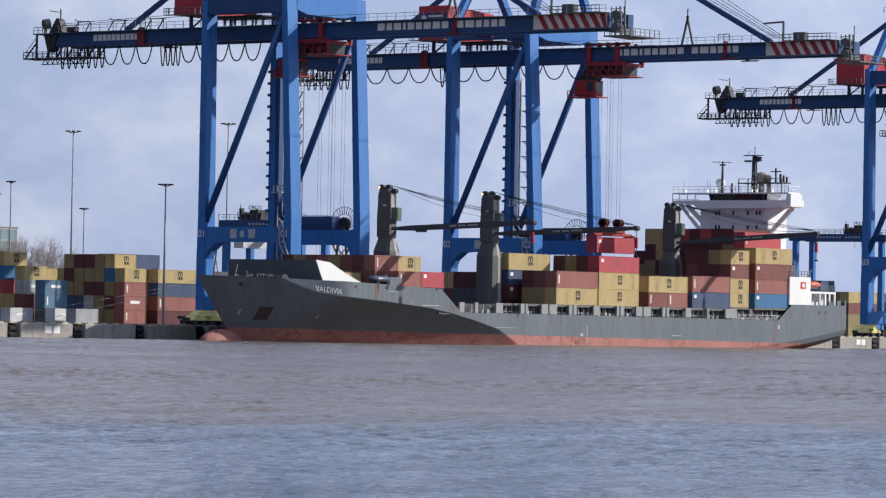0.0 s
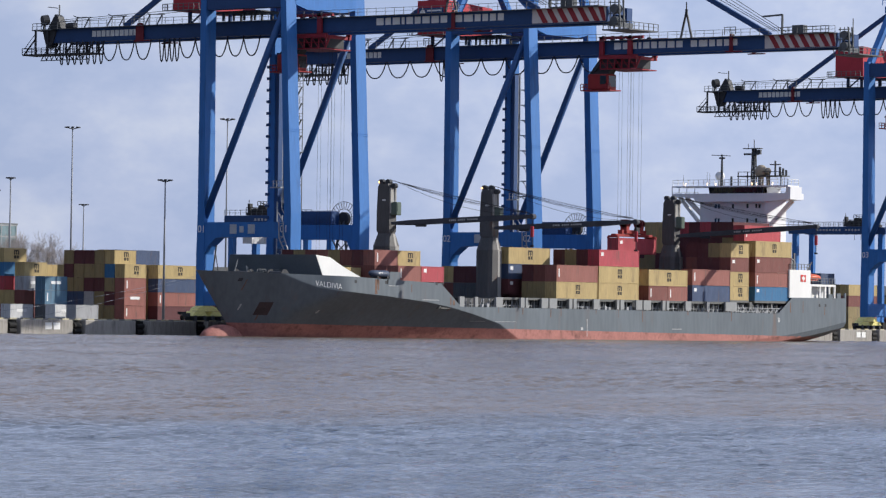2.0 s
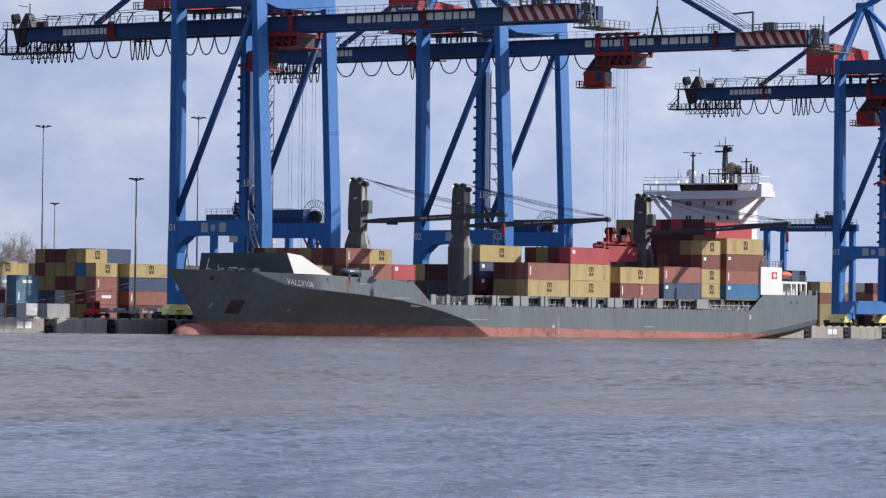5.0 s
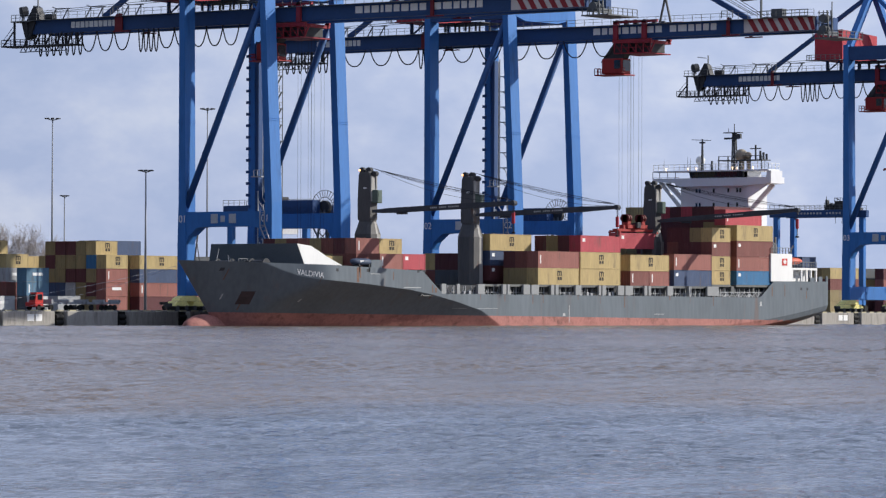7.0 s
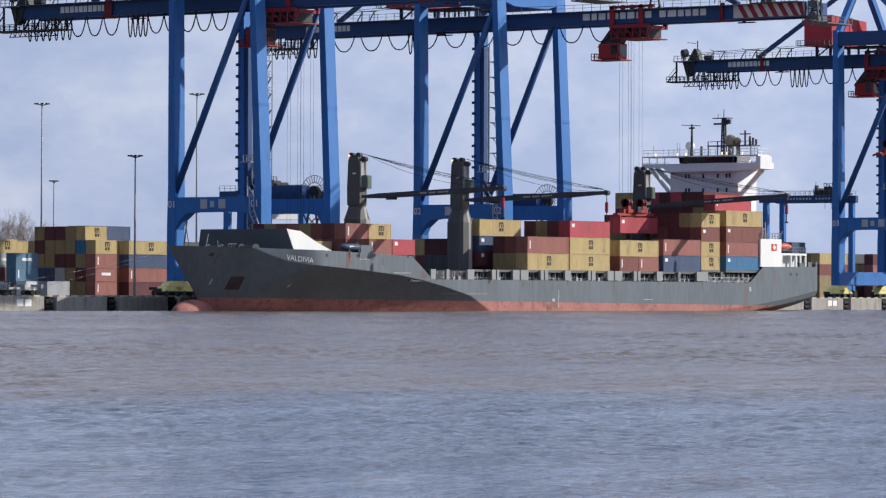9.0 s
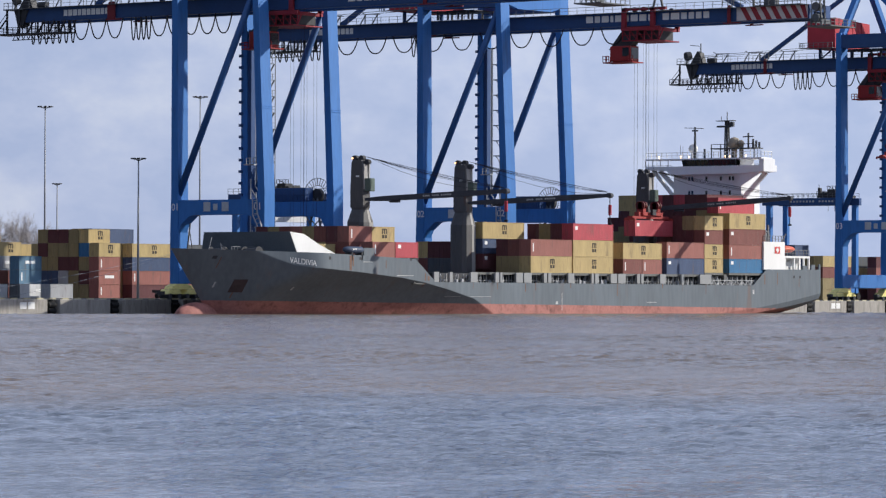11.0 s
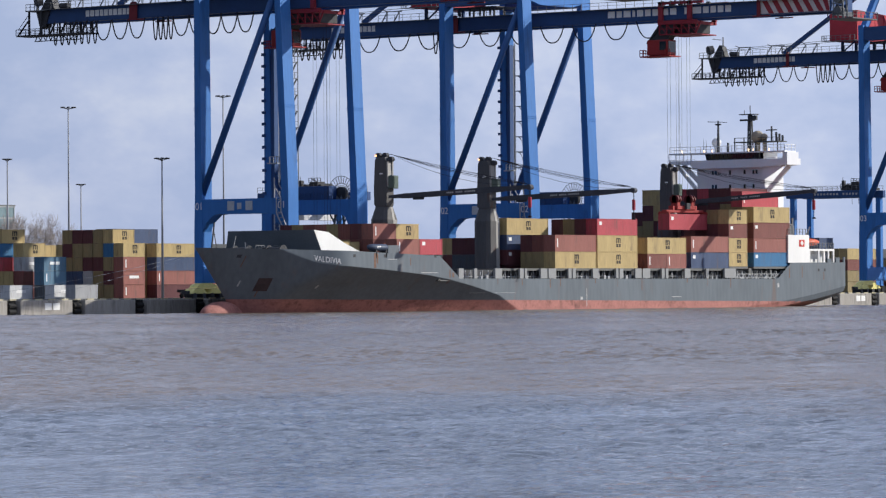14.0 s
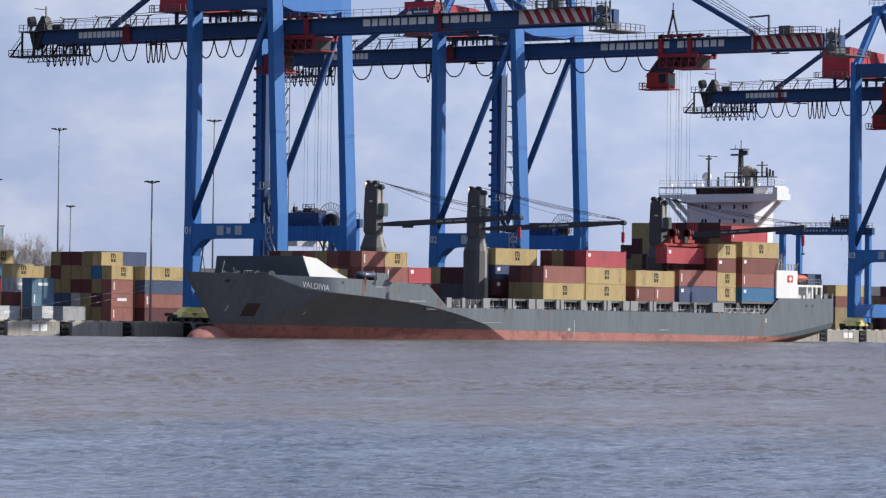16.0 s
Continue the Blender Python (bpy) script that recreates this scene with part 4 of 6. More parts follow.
def bulwark(root):
    """Posts and lintels with openings above the main deck side; hatch coaming behind."""
    WALL = mat("bulwark_grey", (0.27, 0.28, 0.285), 0.6, vary=0.12, scale=0.5)
    spans = []
    for xa, xb in ((8.5, 11.5), (12.3, 17.4), (19.3, 24.4), (25.45, 25.8), (26.4, 30.4), (32.3, 32.7), (34.9, 38.5), (39.4, 39.8), (40.7, 45.8), (47.5, 52.8), (53.5, 53.9), (55.0, 58.7), (60.6, 61.0), (63.3, 66.9), (67.8, 68.2), (69.0, 74.2), (76.0, 81.1), (81.9, 87.1)):
        spans.append((xa, xb))
    for side in (-1, 1):
        y0 = CL + side * HALF
        ya, yb = (y0 - 0.02, y0 + 0.35) if side < 0 else (y0 - 0.35, y0 + 0.02)
        last = 7.2
        for xa, xb in spans + [(90.8, 90.8)]:
            built("bulwark_post", WALL, root, lambda bm, a=last, b=xa: box(bm, a, b, ya, yb, 5.41, 7.1))
            last = xb
    built("hatch_coaming", DARK, root, lambda bm: box(bm, 9.5, 108.5, CL - HALF + 1.9, CL + HALF - 1.9, 5.1, 6.9))
    for a, b, up in ((19.8, 34, 0), (35.2, 47.8, 0), (48, 60.4, 0), (63.2, 76, 0), (76.3, 89.3, 0), (89.4, 95.6, 0.35), (97.5, 110.4, 0.35)):
        built("hatch_cover", SHIPGREY, root, lambda bm, a=a, b=b, up=up: box(bm, a, b, CL - HALF + 0.55, CL + HALF - 0.55, 6.72 + up, 7.12 + up))
    GEAR = mat("lashing_grey", (0.34, 0.35, 0.36), 0.55, vary=0.35, scale=1.5)
    r = random.Random(5)
    y = CL - HALF + 1.2
    for k in range(62):
        x = 8.8 + k * 1.62

        def rack(bm, x=x):
            bar(bm, (x, y, 5.1), (x, y, 6.8), 0.16)
            bar(bm, (x, y, 5.75), (x + 1.62, y, 5.75), 0.12)
            bar(bm, (x + 0.3, y - 0.3, 5.15), (x + r.uniform(0.7, 1.4), y - 0.1, r.uniform(6.2, 6.8)), 0.07)
            if r.random() < 0.5:
                c = x + r.uniform(0.3, 1.0)
                box(bm, c, c + r.uniform(0.3, 0.7), y - 0.5, y - 0.1, 5.1, r.uniform(5.6, 6.1), 0.05)
        built("lashing_rack", GEAR, root, rack)
    # open lashing bridge before the stern house
    for k in range(8):
        x = 91.6 + k * 1.9
        built("lashing_truss", GEAR, root, lambda bm, x=x: (bar(bm, (x, y - 0.5, 5.2), (x + 0.95, y - 0.5, 6.1), 0.13), bar(bm, (x + 0.95, y - 0.5, 6.1), (x + 1.9, y - 0.5, 5.2), 0.13), bar(bm, (x, y - 0.5, 6.1), (x + 1.9, y - 0.5, 6.1), 0.12), bar(bm, (x, y - 0.5, 5.45), (x + 1.9, y - 0.5, 5.45), 0.1)))
    for x, w in ((96.2, 0.9), (103.4, 0.5)):
        built("lashing_post", SHIPGREY, root, lambda bm, x=x, w=w: box(bm, x, x + w, y - 0.4, y + 0.1, 5.1, 7.2))


def bow_gear(root):
    # whaleback breakwater on the forecastle
    side = [(-24.3, 8.85), (-26.8, 13.4), (-23.2, 13.05), (-19.0, 11.3), (-15.2, 10.0), (-13.6, 8.85)]

    def wall(bm):
        prism(bm, side, "Y", CL - 10.2, CL + 10.8)
        # its far end slopes inboard
        for v in bm.verts:
            if v.co.y > CL and v.co.z > 11:
                v.co.y -= 0.62 * (v.co.z - 8.85)
    built("breakwater", mat("breakwater_paint", (0.15, 0.18, 0.21), 0.5, vary=0.15, scale=0.4), root, wall)
    built("breakwater_side", WHITE, root, lambda bm: prism(bm, [(x + 0.02, z - 0.02) for x, z in side], "Y", CL - 10.28, CL - 10.21), "white painted breakwater side")

    for x, y in ((-39, CL), (-35, CL - 2), (-31, CL - 4), (-29.5, CL - 1)):
        for d in (0, 1):
            built("bollard", DARK, root, lambda bm, x=x + d, y=y: (tube(bm, (x, y, 8.8), (x, y, 9.9), 0.27), tube(bm, (x, y, 9.85), (x, y, 10.0), 0.34)))
    built("bow_mast", DARK, root, lambda bm: (bar(bm, (-40.5, CL, 8.8), (-39.5, CL, 14.6), 0.18), bar(bm, (-38.6, CL, 8.8), (-39.7, CL, 13.5), 0.1)))
    for x in (-34.0, -29.5):
        built("bow_rail", STEEL, root, lambda bm, x=x: railing(bm, (x, CL - 4.0, 8.9), (x + 2.2, CL - 4.0, 8.9), 3, 2.0, 0.04))
    for y in (CL - 6.2, CL + 1.0):
        built("windlass", DARK, root, lambda bm, y=y: (tube(bm, (-31.5, y - 1.4, 9.9), (-31.5, y + 1.4, 9.9), 0.75, n=14), tube(bm, (-31.5, y - 1.55, 9.9), (-31.5, y - 1.4, 9.9), 1.05, n=14), tube(bm, (-31.5, y + 1.4, 9.9), (-31.5, y + 1.55, 9.9), 1.05, n=14), box(bm, -32.3, -30.7, y + 1.6, y + 2.5, 8.85, 10.6, 0.1), box(bm, -32.2, -30.8, y - 1.5, y + 1.5, 8.85, 9.3)), "grey mooring windlass")
    built("jack_staff", STEEL, root, lambda bm: (bar(bm, (-36.6, CL - 1, 8.85), (-35.4, CL - 1, 12.4), 0.12), bar(bm, (-35.6, CL - 3.5, 8.85), (-34.3, CL - 2, 11.4), 0.12), bar(bm, (-33.0, CL - 3.5, 8.85), (-34.3, CL - 2, 11.4), 0.12)))

    # rescue boat in its cradle by the rail
    bm = bmesh.new()
    rings = []
    for u in range(9):
        k = u / 8 * 2 - 1
        w = max(0.12, 1 - abs(k) ** 4)
        rings.append([bm.verts.new((-13.7 + k * 2.7, -30.3 + 0.95 * w * math.cos(q), 10.5 + 0.62 * (0.35 + 0.65 * w) * math.sin(q) + 0.12 * k * k)) for q in [i * math.pi / 5 for i in range(10)]])
    for p, q in zip(rings, rings[1:]):
        for i in range(10):
            bm.faces.new((p[i], p[(i + 1) % 10], q[(i + 1) % 10], q[i]))
    bm.faces.new(rings[0][::-1])
    bm.faces.new(rings[-1])
    boat = part("rescue_boat", bm, mat("boat_slate", (0.055, 0.075, 0.12), 0.5, vary=0.15), root, "slate blue covered rescue boat", smooth=True)
    built("boat_mark", LETTER, boat, lambda bm: box(bm, -14.9, -13.9, -31.2, -31.12, 10.45, 10.75), "white mark")
    for x in (-15.0, -12.4):
        built("cradle", DARK, root, lambda bm, x=x: box(bm, x, x + 0.3, -31.0, -29.6, 8.85, 10.2))
    # stools that carry the forward boxes
    for x in (-8.6, -6.2, -3.9, -2.2, 0.0, 2.6):
        built("container_stool", DARK, root, lambda bm, x=x: (box(bm, x, x + 0.9, Y0 + 0.1, Y0 + 1.2, 8.6, 9.37), box(bm, x - 0.3, x + 1.1, Y0 + 0.05, Y0 + 0.4, 9.1, 9.3)))
    # bulb
    bm = bmesh.new()
    bmesh.ops.create_uvsphere(bm, u_segments=20, v_segments=12, radius=1.0)
    bmesh.ops.transform(bm, matrix=Matrix.Translation((-37.9, CL, -0.5)) @ Matrix.Diagonal((5.2, 1.7, 2.4, 1)), verts=bm.verts)
    part("bulbous_bow", bm, BOOT, root, "red bulbous bow above the waterline", smooth=True)


MASTGREY = mat("mast_grey", (0.092, 0.09, 0.092), 0.6, vary=0.2, scale=0.4, grime=(RUST, 0.6, 0.8), streak=True)


def deck_crane(x, y, tip, lit):
    root = empty("deck_crane", x, y, 6.9 if x > 10 else 8.8, "dark grey ship deck crane with its jib swung outboard", "deck crane", "deck cranes of the ship")
    z0 = root.location.z

    neck = 17.5 - z0

    def pedestal(bm):
        rings = []
        for z, wx, wy in ((0, 1.75, 1.75), (neck - 2.1, 1.75, 1.75), (neck, 0.95, 1.3), (neck + 0.25, 0.95, 1.3)):
            rings.append([bm.verts.new((u * wx, v * wy, z)) for u, v in ((-1, -0.6), (-0.75, -1), (0.75, -1), (1, -0.6), (1, 0.6), (0.75, 1), (-0.75, 1), (-1, 0.6))])
        for a, b in zip(rings, rings[1:]):
            for k in range(8):
                bm.faces.new((a[k], a[(k + 1) % 8], b[(k + 1) % 8], b[k]))
        bm.faces.new(rings[-1])
    built("pedestal", MASTGREY, root, pedestal)
    # lighter grey strip stands in for sunlight on the pedestal's water side
    built("pedestal_front", mat("mast_grey_sunlit", (0.33, 0.32, 0.305), 0.6, vary=0.15, scale=0.6, grime=(RUST, 0.6, 0.8), streak=True), root, lambda bm: (prism(bm, [(-1.78, 0.3), (-1.755, 0.3), (-1.755, neck - 2.1), (-1.78, neck - 2.1)], "X", 0.25, 1.25), prism(bm, [(-1.78, neck - 2.1), (-1.755, neck - 2.1), (-1.305, neck), (-1.33, neck)], "X", 0.1, 0.65)), "pedestal front in paler grey for sunlight")
    base = neck + 0.2
    topz = 25.9 - z0

    d = Vector((tip[0] - x, tip[1] - y, 0))
    heading = math.atan2(d.y, d.x)
    reach = d.length
    turn = Matrix.Rotation(heading, 4, "Z")
    bm = bmesh.new()
    prism(bm, [(-1.2, base), (1.2, base), (1.4, base + 0.3), (1.42, base + 3.2), (1.2, topz - 0.6), (0.9, topz), (-0.9, topz), (-1.15, topz - 1), (-1.3, base + 3), (-1.3, base + 0.3)], "X", -0.95, 0.95)
    h = part("crane_house", bm, MASTGREY, root)
    # sunlight on the house's water side, put in as paler grey
    bm = bmesh.new()
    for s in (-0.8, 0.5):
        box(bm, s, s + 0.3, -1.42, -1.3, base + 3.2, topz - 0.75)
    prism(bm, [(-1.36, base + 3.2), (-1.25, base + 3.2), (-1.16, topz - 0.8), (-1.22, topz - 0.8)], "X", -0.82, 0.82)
    part("front_panel", bm, mat("mast_grey_sunlit", (0.33, 0.32, 0.305), 0.6, vary=0.15, scale=0.6, grime=(RUST, 0.6, 0.8), streak=True), h, "house front panel in paler grey for sunlight")
    bm = bmesh.new()
    box(bm, -0.99, -0.955, -0.5, 0.2, topz - 2.9, topz - 2.65)
    part("maker_plate", bm, LETTER, h, "small white plate")
    bm = bmesh.new()
    box(bm, 1.0, 2.3, -0.9, 0.9, base + 2.9, base + 5.1, 0.1)
    box(bm, 2.28, 2.34, -0.7, 0.7, base + 3.6, base + 4.8)
    bmesh.ops.transform(bm, matrix=turn, verts=bm.verts)
    part("operator_cab", bm, mat("cab_green_grey", (0.10, 0.13, 0.11), 0.4), h)
    bm = bmesh.new()
    for s, dz in ((-0.9, 0.3), (0.35, 0.3), (1.35, -0.35)):
        tube(bm, (s, -0.55, topz + dz), (s, 0.55, topz + dz), 0.45, n=14)
        bar(bm, (s, 0, topz - 0.6), (s, 0, topz + dz), 0.5, 0.3)
    bmesh.ops.transform(bm, matrix=turn, verts=bm.verts)
    part("head_sheave", bm, DARK, h)
    pz = 19.2 - z0
    tz = tip[2] - z0
    bm = bmesh.new()
    bend = (pz + tz) / 2 - 0.15
    for s in (-1, 1):
        # two flat box beams, deepest in the middle
        for ua, ub, ha, hb in ((0.0, 0.12, 0.45, 0.8), (0.12, 0.75, 0.8, 0.95), (0.75, 1.0, 0.95, 0.5)):
            ring = []
            for u, hh in ((ua, ha), (ub, hb)):
                cx, cy, cz = 1.4 + (reach - 2.4) * u, s * (1.1 - 0.75 * u), pz + (tz - pz) * u
                ring.append([bm.verts.new((cx, cy + e * 0.2, cz + g * hh / 2)) for e, g in ((-1, -1), (1, -1), (1, 1), (-1, 1))])
            for k in range(4):
                bm.faces.new((ring[0][k], ring[0][(k + 1) % 4], ring[1][(k + 1) % 4], ring[1][k]))
            bm.faces.new(ring[0])
            bm.faces.new(ring[1])
    for k in range(9):
        u = 0.08 + k * 0.1
        w = 1.1 - 0.75 * u
        zz = pz + (tz - pz) * u
        bar(bm, (1.4 + (reach - 2.4) * u, -w, zz), (1.4 + (reach - 2.4) * u, w, zz), 0.35, 0.5)
    u = 0.17
    box(bm, 1.4 + (reach - 2.4) * u, 3.4 + (reach - 2.4) * u, -0.9, -0.5, pz + (tz - pz) * u - 0.75, pz + (tz - pz) * u - 0.35, 0.1)
    tube(bm, (reach - 0.9, -0.7, tz), (reach - 0.9, 0.7, tz), 0.45, n=12)
    bmesh.ops.transform(bm, matrix=turn, verts=bm.verts)
    jib = part("jib", bm, JIB, root, "dark steel jib")
    # maker's lettering on the flank of the jib, as plain bars
    bm = bmesh.new()
    for k in range(16):
        if k not in (4, 9):
            u = 0.42 + k * 0.013
            x0, y0, z0_ = 1.4 + (reach - 2.4) * u, -1.32 + 0.75 * u, pz + (tz - pz) * u
            box(bm, x0, x0 + 0.22, y0 - 0.03, y0 + 0.0, z0_ - 0.12, z0_ + 0.14)
    bmesh.ops.transform(bm, matrix=turn, verts=bm.verts)
    part("letter_bars", bm, mat("faded_white", (0.42, 0.43, 0.43), 0.6, vary=0.3, scale=2), jib, "faded white lettering as bars")
    bm = bmesh.new()
    for s, sag, z1 in ((-0.5, 0.1, 0.6), (-0.4, 0.35, 0.7), (-0.2, 0.5, 0.5), (0.1, 0.7, 0.6), (0.3, 0.9, 0.5), (0.5, 1.9, 0.3)):
        pts = []
        for i in range(9):
            u = i / 8
            pts.append(Vector((1.2 + (reach - 2.6) * u, s, topz + 0.5 + (tz + z1 - topz - 0.5) * u - sag * 3.2 * u * (1 - u))))
        for a, b in zip(pts, pts[1:]):
            tube(bm, a, b, 0.03, n=4)
    bmesh.ops.transform(bm, matrix=turn, verts=bm.verts)
    part("luffing_rope", bm, CABLE, root)
    bm = bmesh.new()
    box(bm, reach - 1.15, reach - 0.65, -0.25, 0.25, tz - 3.4, tz - 1.6, 0.08)
    bmesh.ops.transform(bm, matrix=turn, verts=bm.verts)
    hook = part("hook_block", bm, RED, root, "red hook block")
    bm = bmesh.new()
    for s in (-0.15, 0.15):
        tube(bm, (reach - 0.9, s, tz), (reach - 0.9, s, tz - 1.7), 0.04, n=4)
    bmesh.ops.transform(bm, matrix=turn, verts=bm.verts)
    part("hook_rope", bm, CABLE, hook)
    bm = bmesh.new()
    bar(bm, (reach - 0.9, 0, tz - 3.4), (reach - 0.9, 0, tz - 4.9), 0.12)
    tube(bm, (reach - 1.2, 0, tz - 4.9), (reach - 0.6, 0, tz - 4.9), 0.15)
    bmesh.ops.transform(bm, matrix=turn, verts=bm.verts)
    part("hook", bm, CABLE, hook)
    if lit:
        bm = bmesh.new()
        bmesh.ops.create_uvsphere(bm, u_segments=10, v_segments=6, radius=0.17)
        bmesh.ops.translate(bm, vec=(-0.82, 1.08, topz + 0.25), verts=bm.verts)
        lamp = bpy.data.materials.get("lamp_glow")
        if lamp is None:
            lamp = bpy.data.materials.new("lamp_glow")
            lamp.use_nodes = True
            p = lamp.node_tree.nodes["Principled BSDF"]
            p.inputs["Emission Color"].default_value, p.inputs["Emission Strength"].default_value = (1, 0.42, 0.12, 1), 3
        part("warning_lamp", bm, lamp, root, "small lit orange warning lamp")
    return root


def superstructure(root):
    X0 = 111.0
    GR = mat("bridge_white", (0.74, 0.75, 0.77), 0.5, vary=0.05, scale=0.3, grime=((0.45, 0.4, 0.34), 0.66, 0.9), streak=True)
    tower = built("deckhouse", GR, root, lambda bm: (box(bm, X0, X0 + 6.4, CL - 6.9, CL + 8.4, 5.1, 26.9)), "white steel deckhouse")

    def wing(bm):
        prism(bm, [(CL - 12.7, 26.6), (CL - 12.7, 27.75), (CL + 14.0, 27.75), (CL + 14.0, 27.2), (CL + 9, 26.9), (CL + 8.4, 26.2), (CL - 6.9, 26.2), (CL - 11.8, 26.5)], "X", X0 - 1.4, X0 + 3.4)
        box(bm, X0 - 1.5, X0 + 2.4, CL - 12.9, CL - 11.9, 26.55, 28.94)
    built("bridge_wing", GR, root, wing)

    for p, q, w in (((X0 + 1, CL - 11.8, 26.4), (X0 + 1, CL - 6.9, 21.8), 0.8), ((X0 + 1, CL + 13.8, 27.2), (X0 + 1, CL + 8.4, 21.4), 0.6), ((X0 + 1, CL + 12.2, 27.0), (X0 + 1, CL + 8.4, 23.6), 0.8)):
        built("wing_brace", GR, root, lambda bm, p=p, q=q, w=w: bar(bm, p, q, 0.5, w))
    built("wing_gusset", GR, root, lambda bm: prism(bm, [(CL - 11.8, 26.4), (CL - 6.9, 26.4), (CL - 6.9, 23.6)], "X", X0 - 0.9, X0 - 0.6))
    wh = built("wheelhouse", GR, root, lambda bm: (box(bm, X0 - 1.0, X0 + 5.4, CL - 7.5, CL + 7.4, 26.85, 27.25), box(bm, X0 - 0.8, X0 + 5.0, CL - 6.5, CL + 5.6, 27.15, 28.95), box(bm, X0 - 1.6, X0 + 2.3, CL - 12.4, CL + 13.8, 28.95, 29.2), box(bm, X0 - 1.4, X0 + 5.6, CL - 8, CL + 8, 28.97, 29.15)))

    built("window_band", DARK, wh, lambda bm: prism(bm, [(X0 - 0.85, 27.25), (X0 - 1.45, 28.94), (X0 + 0.2, 28.94), (X0 + 0.2, 27.25)], "Y", CL - 6.5, CL + 5.6), "dark framed window band")
    for k in range(12):
        y = CL - 6.4 + k * 0.99
        built("pane", GLASS, wh, lambda bm, y=y: prism(bm, [(X0 - 0.95, 27.42), (X0 - 1.45, 28.83), (X0 - 1.40, 28.83), (X0 - 0.90, 27.42)], "Y", y + 0.08, y + 0.91))
    glow = bpy.data.materials["bridge_lamp_glow"] if "bridge_lamp_glow" in bpy.data.materials else bpy.data.materials.new("bridge_lamp_glow")
    glow.use_nodes = True
    g = glow.node_tree.nodes["Principled BSDF"]
    g.inputs["Emission Color"].default_value, g.inputs["Emission Strength"].default_value = (1, 0.62, 0.3, 1), 2.5
    for y in (CL + 10.9, CL + 5.9, CL + 4.0, CL - 4.2, CL - 5.2, CL - 8.8):
        bm = bmesh.new()
        bmesh.ops.create_uvsphere(bm, u_segments=10, v_segments=6, radius=0.14)
        bmesh.ops.translate(bm, vec=(X0 - 1.35, y, 29.6), verts=bm.verts)
        bar(bm, (X0 - 1.35, y, 29.25), (X0 - 1.35, y, 29.5), 0.1)
        part("bridge_lamp", bm, glow, root, "small lit deck lamp")
    for y in (CL + 14.0, CL + 12.4, CL + 10.6, CL + 8.8):
        built("wing_post", GR, root, lambda bm, y=y: bar(bm, (X0 - 1.3, y, 27.7), (X0 - 1.3, y, 29.0), 0.12))
    for y, zt in ((CL + 11.6, 31.4), (CL + 6.2, 31.9), (CL + 5.6, 31.6), (CL - 9.6, 31.5), (CL - 11.2, 31.2)):
        built("whip_aerial", STEEL, root, lambda bm, y=y, zt=zt: tube(bm, (X0 - 1.0, y, 29.2), (X0 - 1.0, y, zt), 0.06, 0.03, n=5))
    for y in (CL + 4.6, CL + 3.9, CL + 0.7, CL - 2.6, CL - 4.6, CL - 5.3):
        built("window", GLASS, tower, lambda bm, y=y: box(bm, X0 - 0.03, X0 + 0.02, y, y + 0.45, 25.0, 25.8))
    for y in (CL + 4.6, CL + 3.9, CL - 4.6, CL - 2.6, CL + 0.7):
        built("window", GLASS, tower, lambda bm, y=y: box(bm, X0 - 0.03, X0 + 0.02, y, y + 0.45, 22.3, 23.1))
    built("bridge_rail", WHITE, root, lambda bm: (railing(bm, (X0 - 1.5, CL - 12.3, 29.25), (X0 - 1.5, CL + 13.7, 29.25), 22, 1.1, 0.04), railing(bm, (X0 - 1.5, CL - 12.3, 29.25), (X0 + 2.2, CL - 12.3, 29.25), 3, 1.1, 0.04), railing(bm, (X0 - 1.3, CL + 8, 26.85), (X0 - 1.3, CL + 13.9, 26.85), 6, 1.1, 0.04), railing(bm, (X0 - 1.3, CL - 12.6, 26.85), (X0 - 1.3, CL - 8, 26.85), 5, 1.1, 0.04)))

    def masts(bm):
        y = CL - 2.4
        for dx in (-0.35, 0.35):
            for dy in (-0.38, 0.38):
                bar(bm, (X0 + 2 + dx, y + dy, 29.25), (X0 + 2 + dx * 0.6, y + dy * 0.6, 36.4), 0.2)
        for k in range(9):
            z = 29.4 + k * 0.78
            bar(bm, (X0 + 1.68, y - 0.35, z), (X0 + 1.68, y + 0.35, z + 0.78), 0.1)
            bar(bm, (X0 + 1.68, y - 0.35, z), (X0 + 1.68, y + 0.35, z), 0.14)
        bar(bm, (X0 + 2, y, 36.3), (X0 + 2, y, 38.0), 0.12)
        bar(bm, (X0 + 2, y + 1.3, 36.4), (X0 + 2, y + 1.3, 37.2), 0.08)
        box(bm, X0 + 1.4, X0 + 2.6, y - 1.6, y + 2.2, 36.25, 36.40)
        bar(bm, (X0 + 1.6, y + 2.0, 35.25), (X0 + 1.6, y - 1.2, 35.25), 0.25, 0.35)
        bar(bm, (X0 + 2, y - 1.5, 35.65), (X0 + 2, y - 0.5, 35.65), 0.5, 0.9)
        box(bm, X0 + 0.5, X0 + 3.5, y - 7.2, y + 2.8, 30.95, 31.15)
        for yy in (2.6, 0.5, -2, -4.5, -7):
            bar(bm, (X0 + 0.6, y + yy, 29.25), (X0 + 0.6, y + yy, 31.85), 0.16)
        bar(bm, (X0 + 0.5, y - 7, 31.85), (X0 + 0.5, y + 2.6, 31.85), 0.1)
        bar(bm, (X0 + 2, y - 4.8, 31.15), (X0 + 2, y - 4.8, 33.95), 0.25)
        bar(bm, (X0 + 2, y - 3.6, 33.25), (X0 + 2, y - 6.0, 33.25), 0.2)
